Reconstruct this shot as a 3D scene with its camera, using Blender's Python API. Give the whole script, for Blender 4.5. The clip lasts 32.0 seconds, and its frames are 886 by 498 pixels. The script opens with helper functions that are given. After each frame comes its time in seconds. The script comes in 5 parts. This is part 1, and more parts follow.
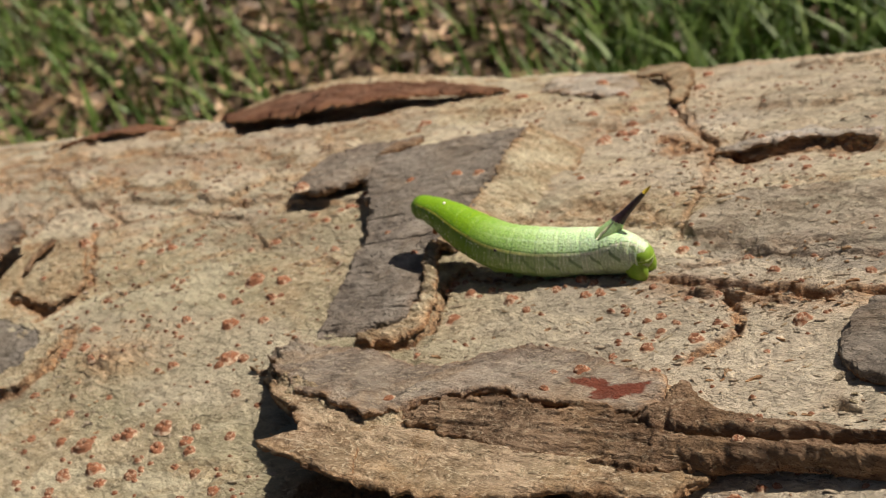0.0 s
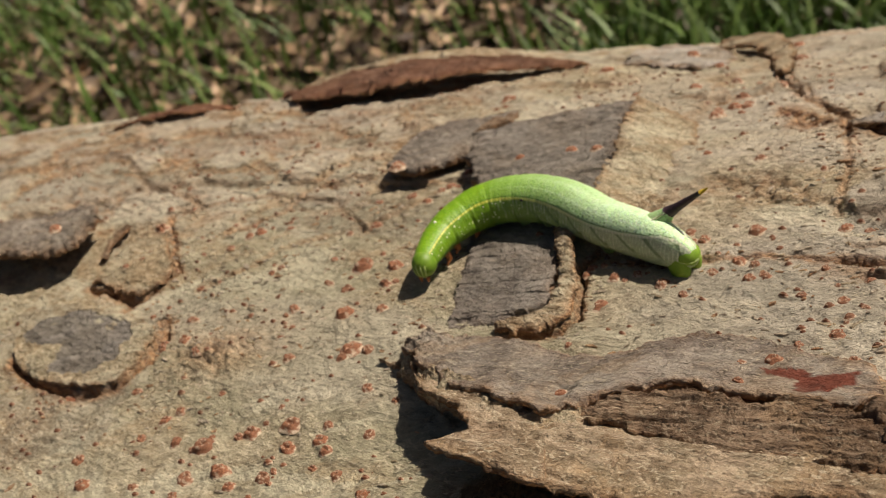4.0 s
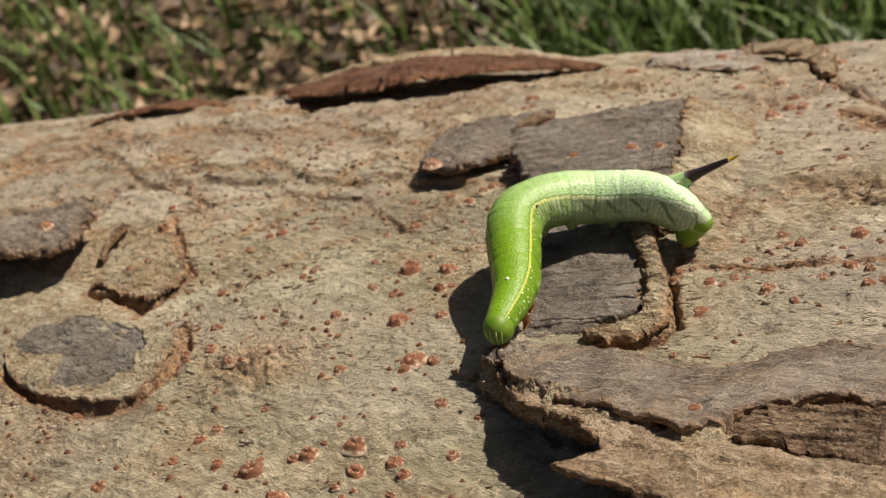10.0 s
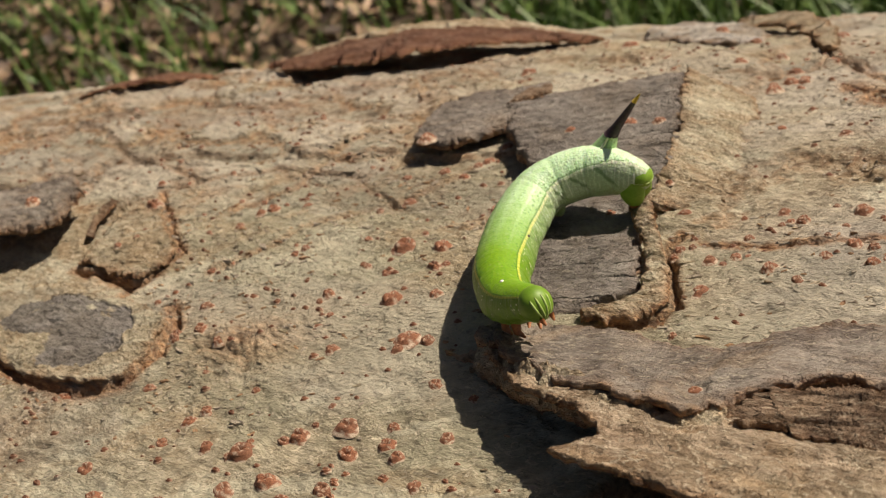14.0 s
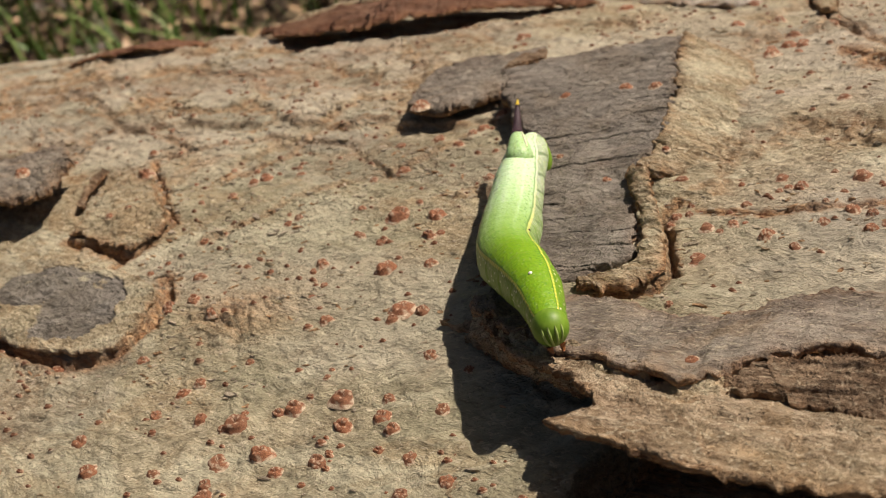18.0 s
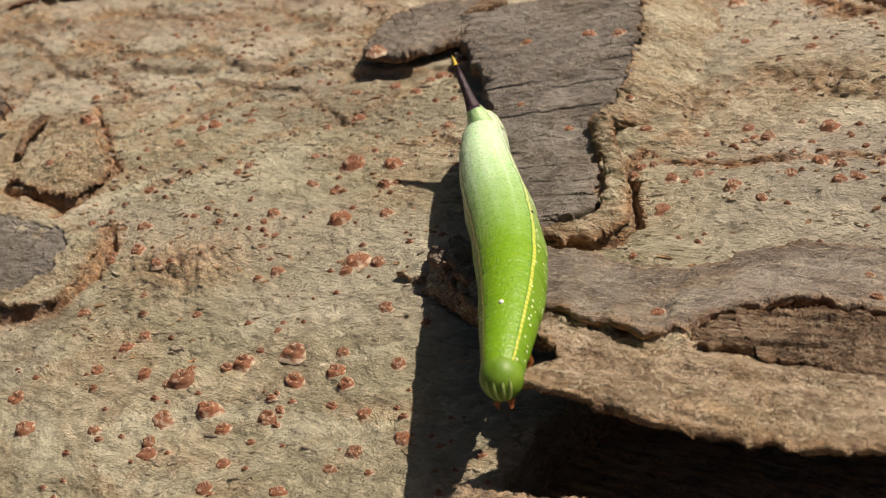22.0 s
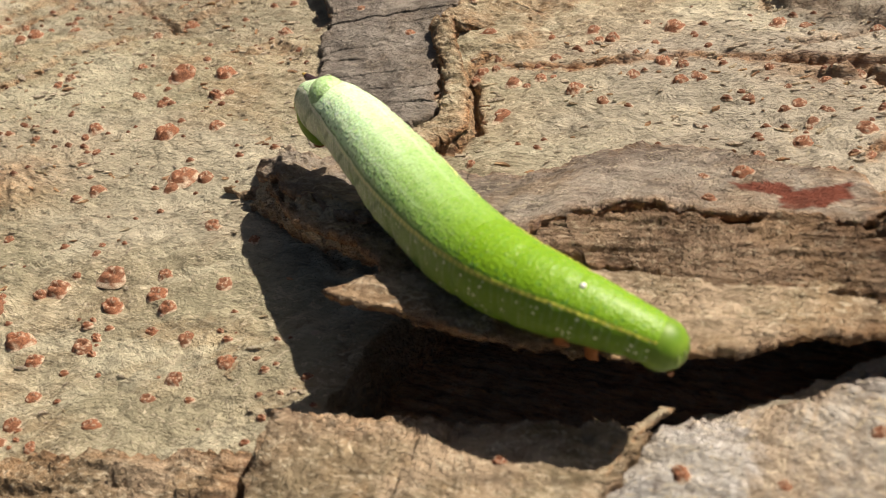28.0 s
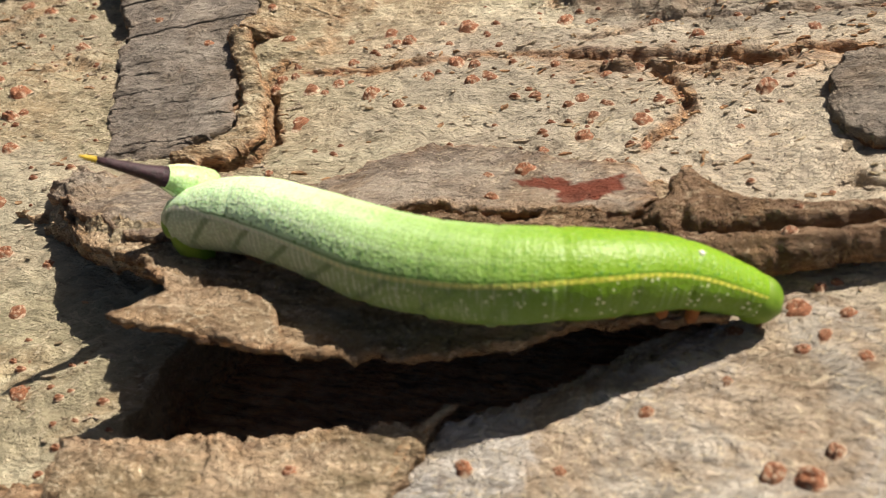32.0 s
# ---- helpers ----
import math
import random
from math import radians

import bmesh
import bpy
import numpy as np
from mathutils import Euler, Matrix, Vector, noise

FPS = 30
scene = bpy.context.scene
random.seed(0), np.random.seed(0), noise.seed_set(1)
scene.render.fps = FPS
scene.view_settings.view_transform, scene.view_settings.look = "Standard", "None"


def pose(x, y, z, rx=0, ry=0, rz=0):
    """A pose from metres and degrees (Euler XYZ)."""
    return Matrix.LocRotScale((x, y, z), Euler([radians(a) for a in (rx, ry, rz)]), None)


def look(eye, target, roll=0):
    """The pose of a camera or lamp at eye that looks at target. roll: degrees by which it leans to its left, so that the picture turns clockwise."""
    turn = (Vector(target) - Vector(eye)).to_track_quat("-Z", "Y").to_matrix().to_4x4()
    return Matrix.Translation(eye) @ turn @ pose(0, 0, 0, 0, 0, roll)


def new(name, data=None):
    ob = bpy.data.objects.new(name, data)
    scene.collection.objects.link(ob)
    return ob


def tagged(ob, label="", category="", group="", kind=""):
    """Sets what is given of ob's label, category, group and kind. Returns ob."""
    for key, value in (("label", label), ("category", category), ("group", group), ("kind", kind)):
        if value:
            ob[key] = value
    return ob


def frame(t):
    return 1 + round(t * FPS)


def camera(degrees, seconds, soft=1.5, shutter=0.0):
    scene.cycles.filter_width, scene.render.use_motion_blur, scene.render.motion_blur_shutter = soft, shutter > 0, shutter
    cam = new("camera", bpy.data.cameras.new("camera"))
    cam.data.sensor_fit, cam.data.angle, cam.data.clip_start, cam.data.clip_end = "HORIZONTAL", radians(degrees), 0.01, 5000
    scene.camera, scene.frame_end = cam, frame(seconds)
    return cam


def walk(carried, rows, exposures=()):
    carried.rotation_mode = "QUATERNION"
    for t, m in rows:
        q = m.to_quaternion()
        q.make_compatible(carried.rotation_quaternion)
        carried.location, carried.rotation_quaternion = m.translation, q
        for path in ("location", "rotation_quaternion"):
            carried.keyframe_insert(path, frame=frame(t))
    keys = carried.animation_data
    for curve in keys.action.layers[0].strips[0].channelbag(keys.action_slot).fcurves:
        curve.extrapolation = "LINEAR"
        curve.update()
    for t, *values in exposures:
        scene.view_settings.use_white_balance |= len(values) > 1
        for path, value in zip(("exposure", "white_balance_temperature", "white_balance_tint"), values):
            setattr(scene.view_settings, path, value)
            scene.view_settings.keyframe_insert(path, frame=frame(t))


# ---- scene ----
from mathutils.bvhtree import BVHTree

# ---- camera and its walk ----
cam = camera(45.98, 32.0, soft=0.95, shutter=0.25)
cam.data.dof.use_dof = True
cam.data.dof.focus_distance = 0.088
cam.data.dof.aperture_fstop = 72.0
PATH = [
    (0, pose(0.06118, -0.06804, 0.06469, 58.32, 18.13, 23.41)),
    (0.5, pose(0.06126, -0.06825, 0.06479, 58.28, 18.04, 23.34)),
    (1, pose(0.06106, -0.06816, 0.06486, 58.18, 17.97, 23.23)),
    (1.5, pose(0.06119, -0.06794, 0.06429, 58.38, 18.05, 23.43)),
    (2, pose(0.06103, -0.06788, 0.06467, 58.30, 18.17, 23.27)),
    (2.5, pose(0.05850, -0.06773, 0.06576, 58.34, 18.25, 23.50)),
    (3, pose(0.05506, -0.06716, 0.06629, 57.98, 18.78, 23.40)),
    (3.5, pose(0.04869, -0.06725, 0.06606, 57.37, 18.68, 23.06)),
    (4, pose(0.04283, -0.06802, 0.06551, 57.09, 18.42, 22.62)),
    (4.5, pose(0.04161, -0.06636, 0.06599, 56.84, 18.35, 21.76)),
    (6.5, pose(0.02774, -0.06693, 0.06374, 56.58, 17.27, 18.58)),
    (7, pose(0.02539, -0.06756, 0.06350, 57.05, 16.76, 18.81)),
    (7.5, pose(0.02371, -0.06684, 0.06294, 57.16, 16.27, 18.89)),
    (8, pose(0.02317, -0.06585, 0.06218, 57.23, 15.98, 18.90)),
    (8.5, pose(0.02273, -0.06561, 0.06178, 57.10, 15.52, 19.04)),
    (9, pose(0.02262, -0.06547, 0.06127, 57.09, 15.24, 19.10)),
    (9.5, pose(0.02261, -0.06563, 0.06137, 57.09, 15.15, 19.03)),
    (10, pose(0.02304, -0.06611, 0.06178, 57.39, 15.39, 19.21)),
    (10.5, pose(0.02286, -0.06589, 0.06169, 57.64, 15.41, 19.33)),
    (11, pose(0.02283, -0.06547, 0.06148, 57.66, 15.51, 19.41)),
    (11.5, pose(0.02279, -0.06556, 0.06148, 57.49, 15.42, 19.46)),
    (12, pose(0.02261, -0.06564, 0.06143, 57.32, 15.30, 19.44)),
    (12.5, pose(0.02266, -0.06533, 0.06132, 57.12, 15.33, 19.47)),
    (13, pose(0.02242, -0.06522, 0.06101, 56.86, 15.19, 19.49)),
    (13.5, pose(0.02236, -0.06468, 0.06096, 56.41, 15.26, 19.30)),
    (14, pose(0.02217, -0.06406, 0.06074, 55.92, 15.22, 19.03)),
    (14.5, pose(0.02199, -0.06356, 0.06043, 55.49, 15.01, 18.63)),
    (16.5, pose(0.02205, -0.06357, 0.06076, 54.59, 15.59, 18.93)),
    (17, pose(0.02215, -0.06328, 0.06081, 54.40, 15.79, 18.87)),
    (17.5, pose(0.02199, -0.06285, 0.06051, 54.08, 15.63, 18.69)),
    (18, pose(0.02196, -0.06301, 0.06040, 53.91, 15.49, 18.60)),
    (18.5, pose(0.02174, -0.06281, 0.06023, 53.72, 15.39, 18.51)),
    (19, pose(0.02153, -0.06270, 0.05992, 53.41, 15.22, 18.39)),
    (19.5, pose(0.02152, -0.06250, 0.05963, 53.15, 15.15, 18.25)),
    (20, pose(0.02110, -0.06214, 0.05922, 52.79, 14.77, 17.84)),
    (20.5, pose(0.02075, -0.06165, 0.05849, 52.34, 14.23, 17.32)),
    (21, pose(0.02080, -0.06107, 0.05851, 51.96, 14.18, 16.78)),
    (21.5, pose(0.02052, -0.06111, 0.05821, 51.70, 13.97, 16.74)),
    (22, pose(0.02018, -0.06098, 0.05767, 51.18, 13.64, 16.75)),
    (22.5, pose(0.02004, -0.06086, 0.05720, 50.68, 13.47, 16.74)),
    (23, pose(0.01949, -0.05997, 0.05623, 49.98, 12.82, 16.30)),
    (23.5, pose(0.01958, -0.05969, 0.05575, 49.23, 12.35, 16.00)),
    (24, pose(0.01978, -0.05960, 0.05538, 48.52, 12.18, 15.97)),
    (24.5, pose(0.01963, -0.05922, 0.05512, 47.90, 11.98, 15.73)),
    (25, pose(0.01938, -0.05922, 0.05428, 47.21, 11.63, 15.51)),
    (25.5, pose(0.01983, -0.05931, 0.05406, 46.40, 11.70, 14.74)),
    (27.5, pose(0.02207, -0.05743, 0.05343, 45.76, 10.79, 11.67)),
    (28, pose(0.02341, -0.05722, 0.05330, 45.62, 10.95, 11.16)),
    (28.5, pose(0.02346, -0.05708, 0.05317, 45.52, 10.83, 10.74)),
    (29, pose(0.02401, -0.05731, 0.05329, 45.32, 10.86, 10.23)),
    (29.5, pose(0.02517, -0.05768, 0.05311, 44.95, 10.54, 9.19)),
    (30, pose(0.02637, -0.05743, 0.05384, 44.55, 9.90, 8.11)),
    (30.5, pose(0.02832, -0.05632, 0.05522, 44.71, 10.10, 6.79)),
    (31, pose(0.02852, -0.05659, 0.05488, 44.72, 9.74, 5.80)),
    (31.5, pose(0.02894, -0.05684, 0.05406, 44.28, 9.25, 4.57)),
    (32, pose(0.02923, -0.05652, 0.05371, 43.95, 8.66, 3.47)),
]
walk(cam, PATH, exposures=[(0, 0.14, 7000, 15), (1, 0.03, 7000, 15), (4, 0.0, 7000, 15), (9, 0.05, 6950, 15.5), (25, 0.05, 7000, 16), (28, 0.40, 7000, 15), (32, 0.5, 6950, 14.5)])

# ---- world and sun ----
SUN_HIGH, SUN_ROUND = radians(50.3), radians(35.6)
SUN = Vector((math.cos(SUN_HIGH) * math.cos(SUN_ROUND), math.cos(SUN_HIGH) * math.sin(SUN_ROUND), math.sin(SUN_HIGH)))
world = bpy.data.worlds.new("sky")
scene.world = world
world.use_nodes = True
wn = world.node_tree.nodes
sky = wn.new("ShaderNodeTexSky")
sky.sky_type, sky.sun_disc = "NISHITA", False
sky.dust_density, sky.ozone_density = 3.0, 0.6
sky.sun_elevation, sky.sun_rotation = SUN_HIGH, math.pi / 2 - SUN_ROUND
world.node_tree.links.new(sky.outputs[0], wn["Background"].inputs[0])
wn["Background"].inputs[1].default_value = 0.03
sun = new("sun", bpy.data.lights.new("sun", "SUN"))
sun.data.energy, sun.data.angle, sun.data.color = 5.0, radians(0.55), (1.0, 0.93, 0.82)
sun.matrix_world = look(SUN * 5, (0, 0, 0))

# ---- materials ----


def mat(name, rough=0.8):
    m = bpy.data.materials.new(name)
    m.use_nodes = True
    b = m.node_tree.nodes["Principled BSDF"]
    b.inputs["Roughness"].default_value = rough
    return m, m.node_tree.nodes, m.node_tree.links, b


def node(nodes, kind, **values):
    n = nodes.new(kind)
    for key, value in values.items():
        n.inputs[key].default_value = value
    return n


def place(nodes, links, stretch=(1, 1, 1), turn=0.0):
    """Object coordinates, squeezed by stretch and turned about the upright by degrees."""
    tc, mp = nodes.new("ShaderNodeTexCoord"), nodes.new("ShaderNodeMapping")
    mp.inputs["Scale"].default_value = stretch
    if turn:
        spun = nodes.new("ShaderNodeMapping")
        spun.inputs["Rotation"].default_value = (0, 0, radians(turn))
        links.new(tc.outputs["Object"], spun.inputs[0])
        links.new(spun.outputs[0], mp.inputs[0])
    else:
        links.new(tc.outputs["Object"], mp.inputs[0])
    return mp.outputs[0]


def grain(nodes, links, where, scale, detail=4.0, rough=0.6, distort=0.0):
    n = node(nodes, "ShaderNodeTexNoise", Scale=scale, Detail=detail, Roughness=rough, Distortion=distort)
    links.new(where, n.inputs["Vector"])
    return n.outputs["Fac"]


def ramp(nodes, links, value, *stops):
    r = nodes.new("ShaderNodeValToRGB")
    while len(r.color_ramp.elements) < len(stops):
        r.color_ramp.elements.new(0.5)
    for e, (at, colour) in zip(r.color_ramp.elements, stops):
        e.position = at
        e.color = (*colour, 1) if len(colour) == 3 else colour
    links.new(value, r.inputs[0])
    return r.outputs[0]


def mix(nodes, links, factor, a, b, how="MIX"):
    n = nodes.new("ShaderNodeMix")
    n.data_type, n.blend_type = "RGBA", how
    for sock, value in ((n.inputs[0], factor), (n.inputs[6], a), (n.inputs[7], b)):
        if isinstance(value, (int, float)):
            sock.default_value = value
        elif isinstance(value, tuple):
            sock.default_value = (*value, 1)
        else:
            links.new(value, sock)
    return n.outputs[2]


def maths(nodes, links, how, a, b=0.0, clamp=False):
    n = nodes.new("ShaderNodeMath")
    n.operation, n.use_clamp = how, clamp
    for sock, value in zip(n.inputs, (a, b)):
        if isinstance(value, (int, float)):
            sock.default_value = value
        else:
            links.new(value, sock)
    return n.outputs[0]


def bumps(nodes, links, b, *layers):
    """Layers of (height, strength, metres) on the shader b."""
    last = None
    for height, strength, metres in layers:
        n = node(nodes, "ShaderNodeBump", Strength=strength, Distance=metres)
        links.new(height, n.inputs["Height"])
        if last:
            links.new(last, n.inputs["Normal"])
        last = n.outputs[0]
    links.new(last, b.inputs["Normal"])


def attribute(nodes, name):
    n = nodes.new("ShaderNodeAttribute")
    n.attribute_name = name
    return n.outputs["Fac"]


def bark(name, dark, mid, light, moss=(0.25, 0.26, 0.16), mossy=0.6, specks=0.6):
    """Smooth weathered bark: broad tints, fibres along the trunk, pale and dark flecks, rust where the layer has torn."""
    m, n, l, b = mat(name, 0.82)
    flat, along = place(n, l), place(n, l, (0.6, 1, 1))
    broad = grain(n, l, flat, 32, 6, 0.65, 0.8)
    patchy = grain(n, l, place(n, l, (0.8, 1, 1)), 130, 6, 0.72, 1.0)
    streak = grain(n, l, along, 620, 6, 0.75, 1.2)
    fine = grain(n, l, along, 2300, 4, 0.75, 0.6)
    hair_a = grain(n, l, place(n, l, (0.16, 1, 1), 12), 1900, 4, 0.6, 0.5)
    hair_b = grain(n, l, place(n, l, (0.2, 1, 1), -28), 1500, 4, 0.6, 0.9)
    both = maths(n, l, "ADD", maths(n, l, "MULTIPLY", streak, 0.42), maths(n, l, "MULTIPLY", patchy, 0.58))
    col = ramp(n, l, both, (0.40, dark), (0.5, mid), (0.59, light))
    tint = ramp(n, l, broad, (0.40, (0, 0, 0)), (0.60, (1, 1, 1)))
    tint = maths(n, l, "ADD", maths(n, l, "MULTIPLY", tint, mossy), attribute(n, "moss"), True)
    col = mix(n, l, maths(n, l, "MULTIPLY", tint, 0.8), col, mix(n, l, both, tuple(c * 0.3 for c in moss), tuple(c * 1.7 for c in moss)))
    warm = ramp(n, l, grain(n, l, flat, 60, 6, 0.7, 1.5), (0.50, (0, 0, 0)), (0.60, (1, 1, 1)))
    col = mix(n, l, maths(n, l, "MULTIPLY", warm, maths(n, l, "ADD", 0.5 if specks > 0.4 else 0.3, attribute(n, "flaky")), True), col, mix(n, l, streak, (0.22, 0.125, 0.055), (0.76, 0.53, 0.30)))
    cream = ramp(n, l, grain(n, l, place(n, l, (0.7, 1, 1)), 48, 7, 0.72, 1.8), (0.50, (0, 0, 0)), (0.58, (1, 1, 1)))
    col = mix(n, l, maths(n, l, "MULTIPLY", cream, min(1.0, specks * 1.25)), col, mix(n, l, streak, tuple(c * 0.8 for c in light), tuple(min(0.86, c * 1.35) for c in light)))
    grub = ramp(n, l, grain(n, l, flat, 260, 6, 0.75, 2.5), (0.58, (0, 0, 0)), (0.68, (1, 1, 1)))
    col = mix(n, l, maths(n, l, "MULTIPLY", grub, 0.65), col, (0.17, 0.10, 0.055))
    bleached = maths(n, l, "MULTIPLY", attribute(n, "pale"), maths(n, l, "ADD", 0.25, patchy), True)
    col = mix(n, l, bleached, col, mix(n, l, streak, (0.42, 0.35, 0.27), (0.90, 0.83, 0.685)))
    # fibres and torn hairs, pale and dark
    for hair, strong in ((hair_a, 0.5 if specks > 0.4 else 0.22), (hair_b, 0.4 if specks > 0.4 else 0.15)):
        col = mix(n, l, maths(n, l, "MULTIPLY", ramp(n, l, hair, (0.60, (0, 0, 0)), (0.68, (1, 1, 1))), strong * min(1.0, specks * 1.4)), col, (0.84, 0.74, 0.55))
        col = mix(n, l, maths(n, l, "MULTIPLY", ramp(n, l, hair, (0.30, (1, 1, 1)), (0.39, (0, 0, 0))), strong), col, (0.12, 0.08, 0.045))
    pale = ramp(n, l, grain(n, l, along, 1300, 3, 0.6, 2.0), (0.57, (0, 0, 0)), (0.64, (1, 1, 1)))
    col = mix(n, l, maths(n, l, "MULTIPLY", pale, min(1.0, specks * 1.3)), col, (0.80, 0.70, 0.51))
    col = mix(n, l, maths(n, l, "MULTIPLY", attribute(n, "moss"), 0.5), col, mix(n, l, both, (0.26, 0.24, 0.16), (0.60, 0.565, 0.41)))
    dots = ramp(n, l, fine, (0.32, (1, 1, 1)), (0.42, (0, 0, 0)))
    col = mix(n, l, maths(n, l, "MULTIPLY", dots, 0.35), col, (0.085, 0.058, 0.035))
    rust = attribute(n, "rust")
    torn = maths(n, l, "MULTIPLY", rust, ramp(n, l, grain(n, l, along, 700, 5, 0.75, 1.0), (0.25, (0.3, 0.3, 0.3)), (0.55, (1, 1, 1))), True)
    col = mix(n, l, torn, col, mix(n, l, ramp(n, l, hair_a, (0.34, (0, 0, 0)), (0.64, (1, 1, 1))), (0.17, 0.058, 0.022), (0.70, 0.41, 0.21)))
    col = mix(n, l, maths(n, l, "MULTIPLY", attribute(n, "red"), ramp(n, l, streak, (0.3, (0.5, 0.5, 0.5)), (0.5, (1, 1, 1)))), col, mix(n, l, patchy, (0.10, 0.028, 0.016), (0.30, 0.085, 0.05)))
    old = maths(n, l, "MULTIPLY", attribute(n, "old"), maths(n, l, "ADD", 0.4, patchy), True)
    col = mix(n, l, old, col, mix(n, l, ramp(n, l, hair_a, (0.56, (0, 0, 0)), (0.68, (0.25, 0.25, 0.25))), ramp(n, l, both, (0.36, (0.11, 0.10, 0.088)), (0.64, (0.41, 0.375, 0.33))), (0.5, 0.46, 0.4)))
    l.new(col, b.inputs["Base Color"])
    bumps(n, l, b, (patchy, 0.9, 0.0036), (streak, 0.9, 0.0015), (hair_a, 0.6, 0.0005), (hair_b, 0.45, 0.0005), (fine, 0.35, 0.0005))
    b.inputs["Specular IOR Level"].default_value = 0.3
    return m


BARK = bark("living_bark", (0.22, 0.15, 0.09), (0.49, 0.395, 0.258), (0.775, 0.665, 0.472), (0.46, 0.43, 0.282))
OLD = bark("dark_old_bark", (0.125, 0.10, 0.08), (0.28, 0.238, 0.198), (0.46, 0.405, 0.335), (0.28, 0.26, 0.21), 0.45, 0.3)
TORN = bark("torn_bark_layer", (0.135, 0.083, 0.049), (0.37, 0.27, 0.175), (0.63, 0.49, 0.345), (0.33, 0.30, 0.175), 0.5, 0.55)
FIBRE = bark("fibrous_bark", (0.05, 0.03, 0.018), (0.19, 0.125, 0.078), (0.40, 0.29, 0.195), (0.22, 0.125, 0.07), 0.4, 0.25)
PALE = bark("pale_bark", (0.30, 0.26, 0.215), (0.55, 0.505, 0.43), (0.80, 0.755, 0.665), (0.50, 0.485, 0.42), 0.5, 0.6)


def lenticel_material():
    m, n, l, b = mat("lenticel_cork", 0.75)
    info = n.new("ShaderNodeObjectInfo")
    flat = place(n, l, (1, 1, 1))
    g = grain(n, l, flat, 4, 5, 0.75, 1.5)
    col = ramp(n, l, g, (0.30, (0.05, 0.02, 0.01)), (0.44, (0.20, 0.072, 0.034)), (0.58, (0.36, 0.145, 0.068)), (0.74, (0.56, 0.32, 0.18)))
    col = mix(n, l, maths(n, l, "MULTIPLY", info.outputs["Random"], 0.45), col, (0.15, 0.075, 0.04))
    col = mix(n, l, maths(n, l, "MULTIPLY", attribute(n, "rim"), 0.85), col, ramp(n, l, g, (0.4, (0.42, 0.31, 0.2)), (0.6, (0.78, 0.68, 0.52))))
    l.new(col, b.inputs["Base Color"])
    bumps(n, l, b, (g, 0.6, 0.0002))
    return m


CORK = lenticel_material()


def plain(name, a, b_, scale, rough=0.6, bump=0.3, metres=0.0003, stretch=(1, 1, 1), translucent=0.0):
    m, n, l, b = mat(name, rough)
    g = grain(n, l, place(n, l, stretch), scale, 5, 0.65, 0.3)
    l.new(ramp(n, l, g, (0.3, a), (0.72, b_)), b.inputs["Base Color"])
    bumps(n, l, b, (g, bump, metres))
    if translucent:
        b.inputs["Subsurface Weight"].default_value = translucent
        b.inputs["Subsurface Radius"].default_value = (0.0012, 0.0016, 0.0006)
    return m


